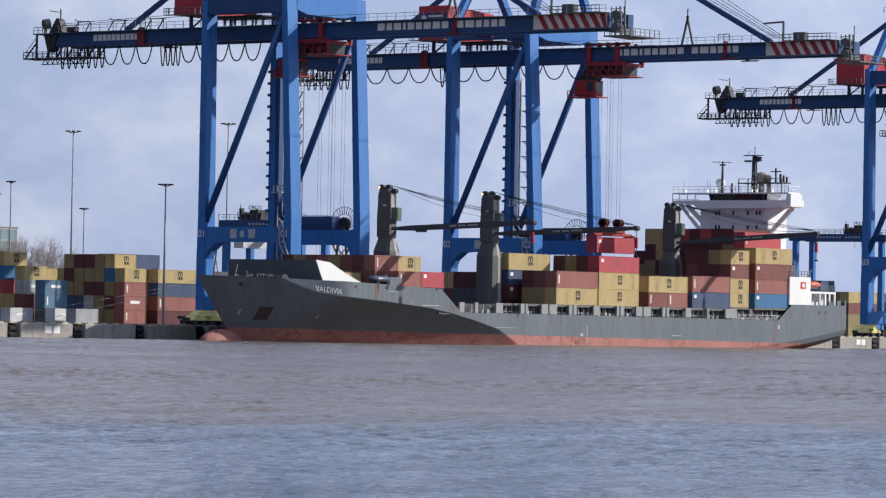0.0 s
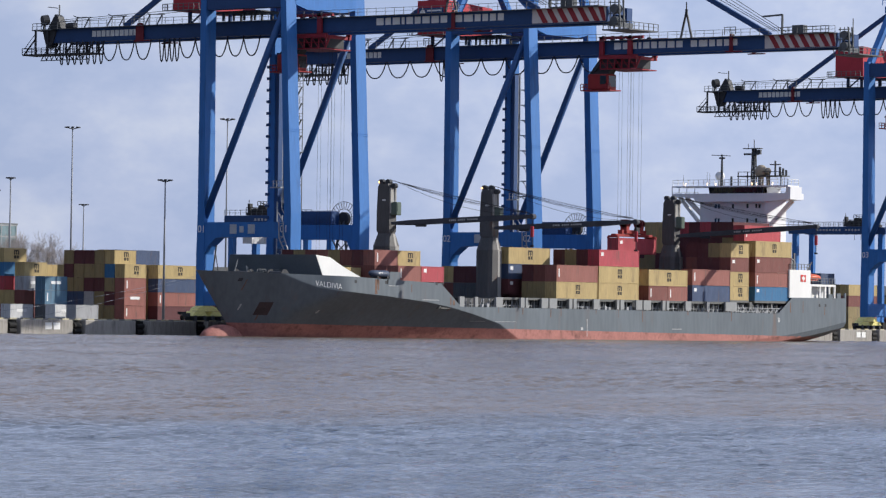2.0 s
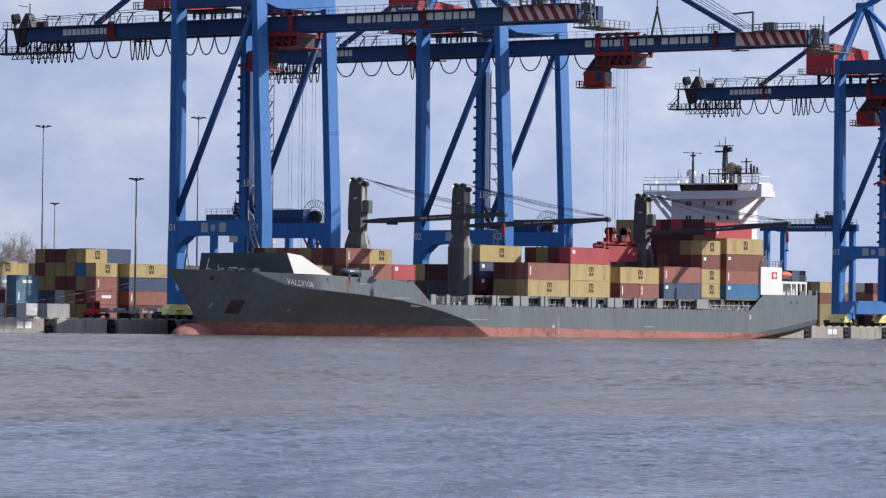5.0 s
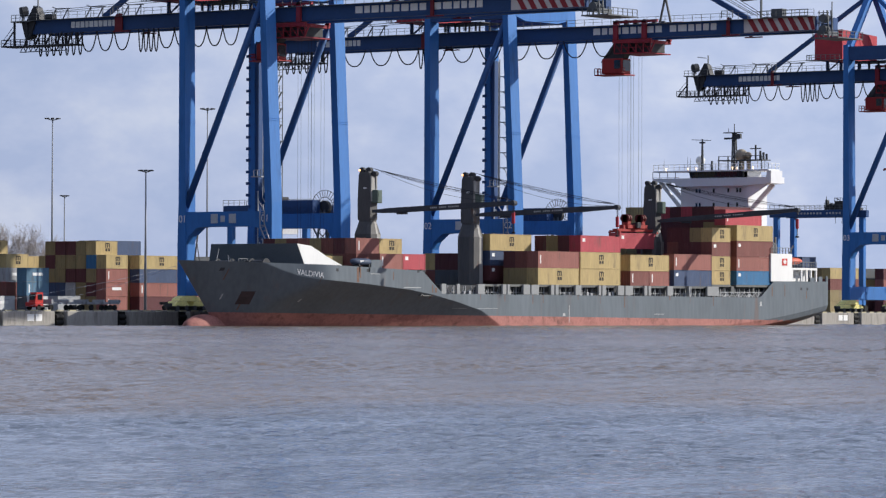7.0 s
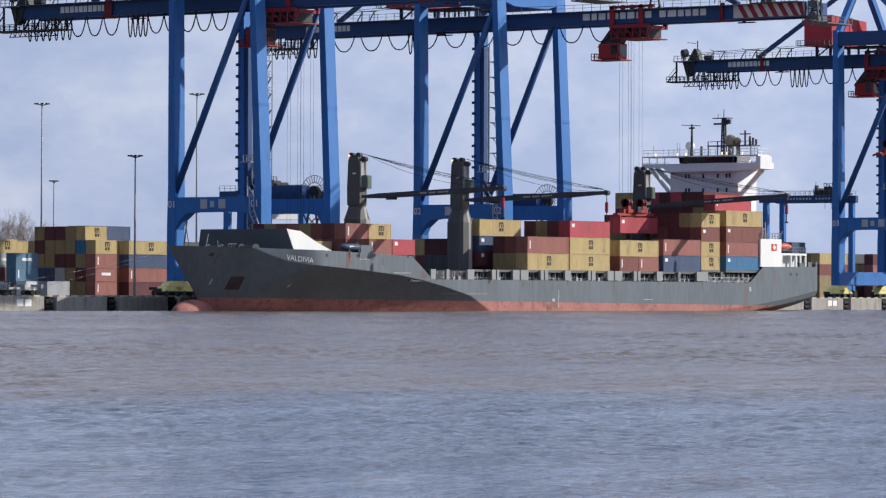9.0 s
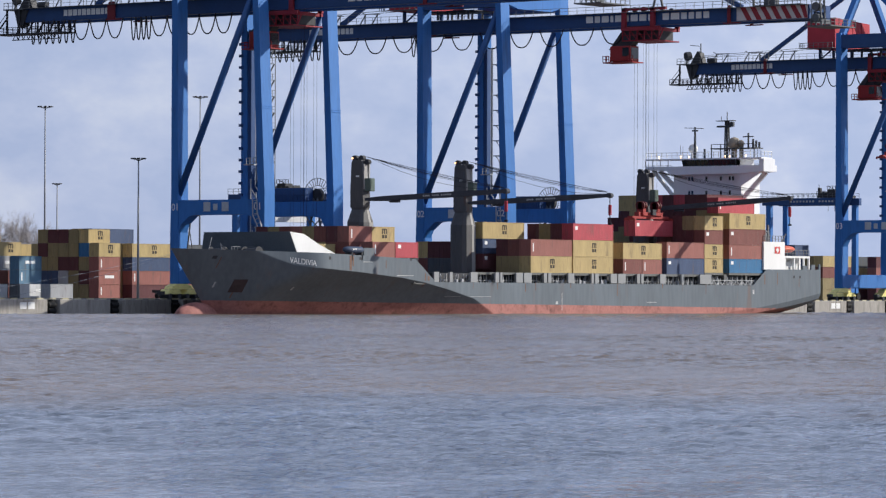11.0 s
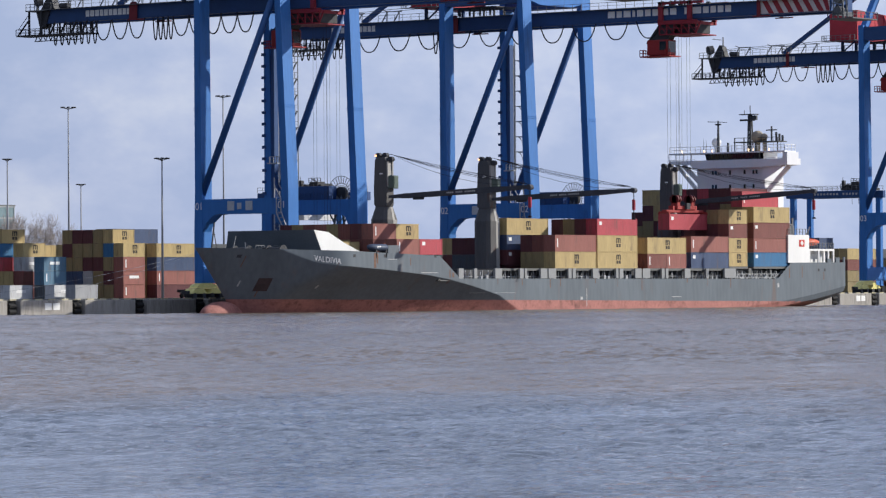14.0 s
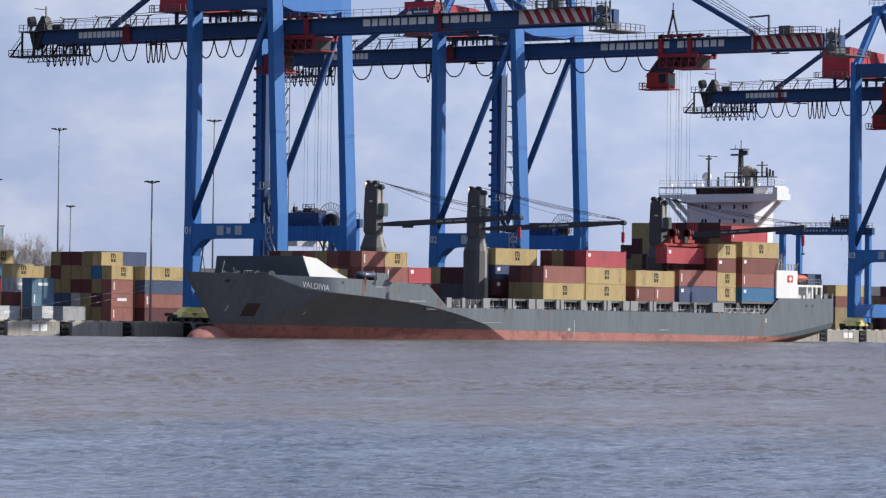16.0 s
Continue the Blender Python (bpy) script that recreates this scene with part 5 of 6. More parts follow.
        for k in (0, 1, 2):
            tube(bm, (X0 + 3, y - 5.2 - k * 0.7, 31.15), (X0 + 3, y - 5.2 - k * 0.7, 32.85 - k * 0.3), 0.22)
        y2 = CL + 4.2
        tube(bm, (X0 + 1, y2, 29.25), (X0 + 1, y2, 35.25), 0.32, 0.16)
        bar(bm, (X0 + 1, y2 - 2.0, 34.95), (X0 + 1, y2 + 2.4, 35.15), 0.12)
        bar(bm, (X0 + 1, y2 + 0.6, 34.55), (X0 + 1, y2 - 0.6, 34.55), 0.3)
        bar(bm, (X0 + 1, CL + 2.0, 29.25), (X0 + 1, CL + 2.0, 31.05), 0.3)
    built("radar_mast", mat("mast_dark_grey", (0.07, 0.075, 0.08), 0.6, vary=0.25, scale=1), root, masts)
    for yy, zz, r, mt in ((CL - 4.4, 31.55, 1.25, mat("dome_tan", (0.32, 0.27, 0.2), 0.5)), (CL + 4.9, 30.75, 0.92, WHITE), (CL - 5.9, 31.55, 0.7, mat("dome_tan", (0.32, 0.27, 0.2), 0.5))):
        bm = bmesh.new()
        bmesh.ops.create_uvsphere(bm, u_segments=16, v_segments=10, radius=r)
        bmesh.ops.translate(bm, vec=(X0 + 1.4, yy, zz + 0.4), verts=bm.verts)
        tube(bm, (X0 + 1.4, yy, 29.25), (X0 + 1.4, yy, zz), r * 0.45)
        part("satellite_dome", bm, mt, root, smooth=True)
    # stern house on the near side
    sh = built("stern_house", WHITE, root, lambda bm: (box(bm, 108.8, 116.0, CL - HALF + 0.25, CL + HALF - 0.25, 8.2, 13.4), box(bm, 116.0, 124.6, CL - HALF + 2.2, CL + HALF - 2.2, 8.0, 10.4), box(bm, 116.0, 124.8, CL - HALF + 0.25, CL + HALF - 0.25, 10.4, 10.8), [box(bm, x, x + 0.35, CL - HALF + 0.25, CL - HALF + 0.6, 8.2, 10.4) for x in (116.0, 119.2, 121.0, 122.6, 124.4)]), "white steel stern deckhouse")
    built("emblem", mat("emblem_red", (0.55, 0.06, 0.05), 0.5), sh, lambda bm: box(bm, 112.5, 114.3, CL - HALF + 0.19, CL - HALF + 0.245, 11.2, 12.5), "red square mark")
    built("emblem_mark", WHITE, sh, lambda bm: prism(bm, [(112.8, 11.85), (113.4, 11.35), (114.0, 11.85), (113.4, 12.35)], "Y", CL - HALF + 0.15, CL - HALF + 0.185))
    built("stern_rail", STEEL, root, lambda bm: (railing(bm, (116, CL - HALF + 0.3, 10.8), (124.6, CL - HALF + 0.3, 10.8), 9), railing(bm, (109, CL - HALF + 0.4, 13.4), (116, CL - HALF + 0.4, 13.4), 7), bar(bm, (110, CL - 11, 13.4), (110, CL - 11, 17.6), 0.3), bar(bm, (114, CL - 11, 13.4), (114, CL - 11, 16.6), 0.3), bar(bm, (110, CL - 11, 16.5), (114, CL - 11, 15.2), 0.25), box(bm, 111, 114.5, CL - 11, CL - 8, 13.4, 15.2), bar(bm, (116.5, CL - 11, 10.8), (118.6, CL - 12, 15.0), 0.2)))
    # free-fall style lifeboat
    bm = bmesh.new()
    bmesh.ops.create_uvsphere(bm, u_segments=14, v_segments=8, radius=1.0)
    bmesh.ops.transform(bm, matrix=Matrix.Translation((119.6, CL - HALF + 2.2, 12.1)) @ Matrix.Diagonal((2.6, 1.0, 0.66, 1)), verts=bm.verts)
    part("lifeboat", bm, ORANGE, root, "orange enclosed lifeboat", smooth=True)
    built("poop_bulwark", HULL, root, lambda bm: (box(bm, 127.7, 128.2, CL - HALF + 0.02, CL - HALF + 0.3, 8.1, 9.3), box(bm, 122.0, 123.4, CL - HALF + 0.02, CL - HALF + 0.3, 8.1, 9.0), box(bm, 125.0, 126.3, CL - HALF + 0.02, CL - HALF + 0.3, 8.1, 9.2), box(bm, 109.2, 128, CL - HALF + 0.2, CL + HALF - 0.2, 7.9, 8.1)))


def on_hull(bm, x0, x1, z0, z1, out=0.03, n=4):
    """A thin patch that follows the near side of the hull."""
    g = [[bm.verts.new((x0 + (x1 - x0) * i / n, CL - half_breadth(x0 + (x1 - x0) * i / n, z0 + (z1 - z0) * k / n) - out, z0 + (z1 - z0) * k / n)) for k in range(n + 1)] for i in range(n + 1)]
    for i in range(n):
        for k in range(n):
            bm.faces.new((g[i][k], g[i + 1][k], g[i + 1][k + 1], g[i][k + 1]))


def hull_marks(root):
    RUSTY = mat("rust_run", (0.17, 0.105, 0.08), 0.85, vary=0.4, scale=2.0)
    built("anchor_pocket", mat("pocket_dark", (0.07, 0.048, 0.048), 0.9, vary=0.3, scale=1), root, lambda bm: on_hull(bm, -34.2, -32.3, 3.5, 5.6, 0.06), "dark rusty anchor pocket")
    built("anchor", mat("anchor_iron", (0.06, 0.042, 0.042), 0.8), root, lambda bm: on_hull(bm, -33.9, -32.9, 3.6, 4.7, 0.12), "rusty stowed anchor")
    for x0, x1, z0, z1 in ((-15.6, -15.0, 7.2, 9.6), (-14.8, -14.5, 7.9, 9.5), (-37.4, -37.25, 7.4, 9.2), (4.6, 4.9, 4.6, 6.9), (-33.6, -33.4, 2.6, 3.5), (108.6, 108.9, 5.4, 7.2), (36.0, 36.2, 4.0, 5.4), (60.6, 60.8, 3.2, 5.3), (88.9, 89.1, 3.6, 5.3), (18.0, 18.12, 4.4, 5.35), (24.9, 25.1, 4.2, 5.35), (46.4, 46.6, 4.5, 5.35), (53.2, 53.3, 3.9, 5.35), (74.8, 75.1, 4.6, 5.35), (81.4, 81.5, 4.0, 5.35), (-6.0, -5.8, 7.6, 8.9), (-24.0, -23.92, 7.0, 8.0), (5.4, 5.9, 5.6, 6.4), (33.0, 33.2, 3.8, 5.3), (113.0, 113.2, 5.4, 7.6), (120.5, 120.7, 5.0, 6.5)):
        built("rust_streak", RUSTY, root, lambda bm, a=x0, b=x1, c=z0, d=z1: on_hull(bm, a, b, c, d, 0.02), "brown rust streak")
    for x0, x1, z0, z1 in ((-36.5, -36.3, 4.3, 5.2), (-24.3, -23.9, 3.9, 4.4), (43.8, 43.95, 0.6, 3.6), (42.0, 42.7, 1.7, 2.2), (104.6, 105.2, 3.6, 4.4), (-12.0, -9.5, 8.55, 8.65), (-3.0, 1.5, 6.35, 6.45), (11.5, 23.0, 2.95, 3.0), (70.0, 73.0, 2.0, 2.1)):
        built("hull_mark", mat("faded_white", (0.42, 0.43, 0.43), 0.6, vary=0.3, scale=2), root, lambda bm, a=x0, b=x1, c=z0, d=z1: on_hull(bm, a, b, c, d, 0.025), "white painted mark")
    for x in (-38.5, -21.0, -13.0, 0.5, 118.5, 120.6):
        built("fairlead", DARK, root, lambda bm, x=x: on_hull(bm, x, x + 0.6, 8.9 if x < 10 else 6.6, 9.4 if x < 10 else 7.1, 0.03), "dark mooring opening")


def ship():
    root = empty("container_ship", 0, 0, 0, "grey container ship with a red waterline, moored along the quay", "container ship")
    ship_hull(root)
    bulwark(root)
    bow_gear(root)
    superstructure(root)
    built("bow_plating", HULL, root, lambda bm: box(bm, -11.8, -9.0, CL - HALF + 0.01, CL - HALF + 0.3, 9.2, 10.9))
    hull_marks(root)
    name = lettering("ship_name", "VALDIVIA", 1.3, Matrix(), LETTER, root, "white painted ship name")
    for v in name.data.vertices:
        x = -25.6 + v.co.x * 0.74
        z = 8.47 - 0.13 * (x + 25.6) + v.co.y
        v.co = (x, CL - half_breadth(x, z) - 0.03 - v.co.z, z)
    return root


ship_root = ship()
MASTS = ((1.7, -19.5, (8.2, -46.2, 20.45)), (31.9, -18.4, (39.6, -45.2, 20.4)), (89.7, -17.0, (97.2, -44.9, 21.1)))
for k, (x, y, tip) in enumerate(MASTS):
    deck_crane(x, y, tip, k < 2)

# ---- containers ----
PAINT = {
    "yellow": ((0.58, 0.425, 0.165), "ochre yellow"), "orange": ((0.385, 0.135, 0.108), "faded orange-red"),
    "brown": ((0.26, 0.085, 0.07), "rust brown"), "maroon": ((0.155, 0.047, 0.053), "dark maroon"),
    "red": ((0.58, 0.07, 0.095), "bright red"), "blue": ((0.065, 0.105, 0.21), "dark blue"),
    "sky": ((0.035, 0.20, 0.42), "bright blue"), "steel": ((0.10, 0.22, 0.33), "grey-blue"),
    "grey": ((0.45, 0.46, 0.48), "light grey"), "slate": ((0.12, 0.135, 0.15), "slate grey"),
    # the last one is ochre yellow darkened, to stand in for shade
    "white": ((0.72, 0.73, 0.74), "white"), "olive": ((0.35, 0.265, 0.115), "shade-darkened yellow"),
}
BOX_MESH = {}
W = 2.44


def box_paint(key):
    c = PAINT[key][0]
    pale = 0.3 * c[0] + 0.5 * c[1] + 0.2 * c[2]
    worn = tuple(0.82 * (0.86 * v + 0.14 * pale) for v in c)
    return mat("container_" + key, worn, 0.6, vary=0.18, scale=0.45, grime=((0.12, 0.09, 0.08), 0.56, 0.80), streak=True)


def box_meshes(key, length, high):
    if (key, length, high) in BOX_MESH:
        return BOX_MESH[key, length, high]
    h = 2.896 if high else 2.591
    m = box_paint(key)
    # corrugated walls and roof, set back behind the rails
    bm = bmesh.new()
    n = int(length / 0.28)
    pitch = (length - 0.3) / n
    prof = []
    for i in range(n):
        x = 0.15 + i * pitch
        prof += [(x, 0.05), (x + pitch * 0.3, 0.05), (x + pitch * 0.48, 0.032), (x + pitch * 0.82, 0.032)]
    prof.append((length - 0.15, 0.05))
    lo = [bm.verts.new((x, y, 0.16)) for x, y in prof]
    hi = [bm.verts.new((x, y, h - 0.1)) for x, y in prof]
    for i in range(len(prof) - 1):
        bm.faces.new((lo[i], lo[i + 1], hi[i + 1], hi[i]))
    top = [bm.verts.new((x, 0.1, h - 0.02 - y * 0.4)) for x, y in prof]
    bak = [bm.verts.new((x, W - 0.1, h - 0.02 - y * 0.4)) for x, y in prof]
    for i in range(len(prof) - 1):
        bm.faces.new((top[i], top[i + 1], bak[i + 1], bak[i]))
    box(bm, 0.1, length - 0.1, 0.085, W - 0.05, 0.08, h - 0.07)
    walls = mesh_of("shell", bm, m)
    bm = bmesh.new()
    for y0 in (0.0, W - 0.12):
        box(bm, 0.1, length - 0.1, y0, y0 + 0.12, 0.02, 0.17)
        box(bm, 0.1, length - 0.1, y0, y0 + 0.10, h - 0.11, h - 0.01)
        for x0 in (0.0, length - 0.16):
            box(bm, x0, x0 + 0.16, y0, y0 + 0.14, 0, h)
    for x0 in (0.0, length - 0.12):
        box(bm, x0, x0 + 0.12, 0.12, W - 0.12, 0.0, 0.15)
        box(bm, x0, x0 + 0.12, 0.12, W - 0.12, h - 0.14, h)
    fr = mesh_of("frame", bm, m)
    bm = bmesh.new()
    box(bm, 0.05, 0.1, 0.15, W / 2 - 0.012, 0.16, h - 0.15)
    for y in (0.42, 0.92):
        box(bm, 0.0, 0.045, y, y + 0.05, 0.1, h - 0.1)
    for z in (0.7, 1.5, 2.2):
        box(bm, 0.028, 0.048, 0.15, W / 2 - 0.02, z, z + 0.05)
    door = mesh_of("door", bm, m)
    BOX_MESH[key, length, high] = (walls, fr, door)
    return BOX_MESH[key, length, high]


def logo_mesh():
    """The line's mark as plain shapes: three uprights over two blocks."""
    bm = bmesh.new()
    for k in range(3):
        box(bm, k * 0.52 - 0.66, k * 0.52 - 0.38, -0.015, 0.0, 0.08, 0.75)
    prism(bm, [(-0.66, 0.75), (0.66, 0.75), (0.66, 0.85), (0.5, 0.98), (-0.66, 0.98)], "Y", -0.015, 0.0)
    box(bm, -0.62, -0.06, -0.015, 0.0, -0.62, -0.06)
    box(bm, 0.10, 0.64, -0.015, 0.0, -0.62, -0.06)
    return mesh_of("line_mark", bm, INK)


def plate_mesh(w, h):
    bm = bmesh.new()
    box(bm, -w / 2, w / 2, -0.015, 0.0, -h / 2, h / 2)
    return mesh_of("marking", bm, LETTER)


LOGO, STRIP, PATCH, BAND = logo_mesh(), plate_mesh(0.28, 1.5), plate_mesh(0.8, 0.6), plate_mesh(2.6, 0.55)


def container(x, y, z, key, length=12.19, high=False, mark="", where="on the ship", group="containers on the ship"):
    walls, fr, door = box_meshes(key, length, high)
    h = 2.896 if high else 2.591
    size = "forty-foot" if length > 7 else "twenty-foot"
    note = {"logo": " with dark line mark", "strip": " with white marking strip", "patch": " with white patch", "band": " with white lettering"}.get(mark, "")
    root = empty("shipping_container", x, y, z, "%s %s steel container%s %s" % (PAINT[key][1], size, note, where), "container", group)
    for nm, me in (("shell", walls), ("frame", fr)):
        o = new(nm, me)
        o.parent = root
    for dy in (0, W / 2 - 0.138):
        o = new("door", door)
        o.parent, o.location = root, (0, dy, 0)
    spots = {"logo": (LOGO, length / 2 + 0.3, h / 2), "strip": (STRIP, 0.75, h * 0.52), "patch": (PATCH, 1.0, h * 0.72), "band": (BAND, length / 2, h * 0.55)}
    if mark in spots:
        me, px, pz = spots[mark]
        o = new("marking", me)
        o.parent, o.location = root, (px, 0.028, pz)
    return root


rng = random.Random(7)
FILL = ["maroon", "brown", "olive", "yellow", "maroon", "brown", "yellow", "slate", "blue"]


def bay(x, y0, z0, pitch, rows, length=12.19, where="on the ship", group="containers on the ship"):
    """rows: row number -> tiers from below, each 'colour[+mark][^]', where ^ is a high cube."""
    for r, tiers in rows.items():
        z = z0
        for spec in tiers.split():
            high = spec.endswith("^")
            spec = spec.rstrip("^")
            key, _, mark = spec.partition("+")
            if key == "?":
                key = rng.choice(FILL)
            if key == "-":
                z += 2.61
                continue
            container(x, y0 + r * pitch, z, key, length, high, mark, where, group)
            z += (2.896 if high else 2.591) + 0.02


# forward bay of twenty-foot boxes on the raised deck
bay(-8.8, Y0, 9.38, 2.5, {0: "orange+strip", 2: "brown orange+strip", 3: "? maroon", 4: "? brown", 5: "? olive", 6: "? orange", 7: "? brown", 8: "? olive", 9: "? maroon"}, 6.06)
bay(-2.6, Y0, 9.38, 2.5, {0: "red+patch", 2: "brown yellow+logo", 4: "? ?", 6: "? ?"}, 6.06)
bay(-15.3, -22.9, 9.0, 2.5, {0: "yellow", 2: "yellow", 4: "slate"}, 6.06)
# bay by the second deck crane
bay(35.4, Y0, DK, 2.5, {0: "yellow+logo^ orange+strip^", 1: "olive^ brown^", 2: "olive^ maroon^", 6: "? maroon maroon", 7: "slate maroon^", 8: "slate maroon^", 9: "brown yellow^"})
bay(33.9, Y0 + 9.27, DK + 0.72, 2.5, {0: "maroon+patch blue+patch yellow+logo^"})
# amidships
bay(48.0, Y0, DK, 2.5, {0: "yellow+logo^ yellow+logo^ red+patch^", 1: "maroon^ olive^ maroon^", 2: "olive^ maroon^ olive^", 3: "maroon^ brown^ maroon^", 6: "? ?", 7: "? ?"})
bay(63.3, Y0, DK, 2.5, {2: "? maroon", 3: "? olive", 4: "? ?", 5: "? ? ?", 6: "? ? maroon"})
bay(63.3, Y0, DK, 2.5, {0: "brown+strip"}, 6.06)
bay(69.45, Y0, DK, 2.5, {0: "orange+strip"}, 6.06)
bay(63.3, Y0, DK + 2.611, 2.5, {0: "yellow+logo^"})
bay(77.1, Y0, DK, 2.5, {0: "blue+patch^ orange+strip^", 1: "maroon olive", 2: "brown maroon", 3: "maroon olive", 4: "brown maroon", 5: "maroon ?", 6: "? olive", 7: "? maroon"})
bay(89.4, Y0, DK + 0.35, 2.5, {0: "yellow+logo yellow+logo brown+patch yellow+logo", 1: "maroon maroon maroon olive", 2: "maroon maroon maroon maroon", 3: "maroon maroon brown maroon"}, 6.06)
# bay before the bridge
bay(97.6, Y0, DK + 0.35, 2.5, {0: "sky+patch orange+strip brown+patch^ yellow+logo^", 1: "blue brown maroon^ olive^ red+strip^", 2: "maroon^ brown^ maroon^ olive^ maroon^", 3: "maroon^ brown^ maroon^ maroon^ maroon^", 4: "maroon^ brown^ maroon^ maroon^ red^", 5: "brown^ ?^ ?^ maroon^ maroon^", 6: "brown^ ?^ maroon^ maroon^ red^", 7: "?^ ?^ maroon^ maroon^ red^", 8: "?^ olive^ maroon^ yellow^ yellow^", 9: "?^ brown^ olive^ maroon^ yellow^", 10: "? ? olive maroon"})
# the box on the hook of the second crane
load = container(CRANE_AT[1] + LOAD_X - 6.095, -12.0, 16.9, "red", 12.19, True, "patch", "hanging from crane", "carried containers")

# ---- container yard ----
YARD = dict(where="in the yard", group="containers in the yard")
YP = 2.62
bay(38.9, 72.7, QUAY, YP, {0: "orange+strip orange+band orange+strip yellow+logo", 1: "olive maroon olive sky yellow+logo", 2: "olive olive maroon olive olive", 3: "maroon grey maroon olive maroon", 4: "slate blue olive olive maroon", 5: "maroon blue olive maroon olive"}, 6.06, **YARD)
bay(19.5, 61.9, QUAY, YP, {2: "grey", 4: "white+band", 5: "slate steel+strip steel+band", 7: "maroon brown grey+band yellow+logo", 8: "brown yellow+logo", 9: "orange yellow red sky yellow+logo", 10: "? ? ? ? yellow"}, 6.06, **YARD)
bay(13.1, 61.9, QUAY, YP, {6: "white+band", 10: "orange yellow", 11: "? red"}, 6.06, **YARD)
bay(48.4, 72.7, QUAY, YP, {0: "maroon orange+strip blue yellow+logo", 1: "olive olive olive olive", 2: "? ? olive olive", 3: "? ? ? maroon", 4: "? ? ? ? blue^", 5: "? ? ? olive olive^", 6: "? ? ? ? olive", 7: "? ? ? ? olive", 9: "? ? ? yellow", 11: "? ? ? yellow"}, **YARD)
bay(61.2, 72.7, QUAY, YP, {1: "? ? ? ?", 3: "? ? ? yellow", 5: "? ? ? ?"}, **YARD)
bay(74.0, 72.7, QUAY, YP, {0: "? ? ? ?", 3: "? ? ? yellow"}, **YARD)
bay(294.0, 72.7, QUAY, YP, {0: "olive olive brown yellow", 1: "orange maroon maroon olive", 2: "maroon ? slate blue", 3: "? ? maroon slate blue", 4: "? ? ? maroon orange"}, 6.06, **YARD)
bay(300.6, 72.7, QUAY, YP, {0: "olive orange brown yellow", 1: "? ? ? olive", 2: "? ? ? maroon"}, 6.06, **YARD)
bay(318.0, 72.7, QUAY, YP, {0: "maroon brown orange maroon", 2: "? olive yellow slate", 4: "? orange ? slate"}, **YARD)


# ---- yard cranes, lamps, truck, distance ----
def yard_crane(x, y, top, label):
    root = empty("yard_gantry_crane", x, y, QUAY, label, "gantry crane", "rubber-tyred cranes in the yard")
    t = top - QUAY
    for dx in (0, 7.4):
        for dy in (0, 19.6):
            built("leg", BLUE, root, lambda bm, dx=dx, dy=dy: box(bm, dx, dx + 1.1, dy, dy + 1.3, 1.6, t - 1.6))
        built("girder", NAVY, root, lambda bm, dx=dx: box(bm, dx - 0.05, dx + 1.15, -0.8, 22.0, t - 1.7, t, 0.06))
        for k in range(14):
            if k != 8:
                built("letter_bar", mat("faded_white", (0.42, 0.43, 0.43), 0.6, vary=0.3, scale=2), root, lambda bm, dx=dx, k=k: box(bm, dx - 0.08, dx - 0.052, 13.5 - k * 0.9, 14.0 - k * 0.9, t - 1.05, t - 0.6))
        built("walk_rail", STEEL, root, lambda bm, dx=dx: railing(bm, (dx, -0.8, t), (dx, 22, t), 16, 1.1, 0.04))
    for dy in (0, 19.6):
        built("end_tie", BLUE, root, lambda bm, dy=dy: box(bm, 1.1, 7.4, dy + 0.2, dy + 1.1, 1.7, 2.9))
        for dx in (0, 7.4):
            built("wheel", RUBBER, root, lambda bm, dx=dx, dy=dy: [tube(bm, (dx + c, dy + 0.2, 0.85), (dx + c, dy + 1.1, 0.85), 0.85, n=16) for c in (-0.6, 1.6)])
    built("power_unit", NAVY, root, lambda bm: box(bm, 2.0, 6.4, 19.4, 21.2, 3.0, 5.6, 0.1))
    return root


yard_one = yard_crane(93.0, 74.2, 23.6, "blue rubber-tyred yard gantry crane carrying a white container")
yard_two = yard_crane(304.5, 74.6, 26.8, "blue rubber-tyred yard gantry crane standing over stacks")


def yard_trolley(parent, y, top, cabin):
    t = new("trolley")
    t.empty_display_size = 0.1
    t.parent, t.matrix_basis = parent, pose(0, y, top - QUAY)
    built("trolley_frame", DARK, t, lambda bm: (box(bm, 0.2, 8.2, -3.4, 2.6, 0.05, 0.6), box(bm, 1.0, 3.4, -2.0, 0.2, 0.5, 2.1, 0.08), box(bm, 4.4, 6.8, -1.2, 1.8, 0.5, 1.8, 0.08), box(bm, 0.6, 1.8, -3.2, -2.2, 0.6, 1.5), box(bm, 0.5, 1.4, 1.9, 2.5, 0.6, 2.4), railing(bm, (0.4, -3.3, 1.9), (0.4, -0.2, 1.9), 4, 0.9, 0.05), bar(bm, (0.6, 2.2, 2.4), (0.6, 2.2, 3.2), 0.1), bar(bm, (2.0, -1.0, 2.1), (2.0, 0.6, 2.9), 0.12), railing(bm, (0.2, -2.6, 0.5), (0.2, 2.6, 0.5), 5, 1.1, 0.05), tube(bm, (1.2, 1.4, 1.0), (4.0, 1.4, 1.0), 0.55, n=12)))
    if cabin:
        built("cabin", DARK, t, lambda bm: box(bm, 2.6, 4.4, 3.0, 4.4, -2.9, -1.75, 0.08))
    built("rope", CABLE, t, lambda bm: [tube(bm, (x, y, 0), (x, y, -3.2), 0.05, n=4) for x in (2.6, 5.8) for y in (-0.9, 0.9)])
    return t


yard_trolley_one = yard_trolley(yard_one, 14.5, 23.6, True)
yard_trolley_two = yard_trolley(yard_two, 4.0, 26.8, False)
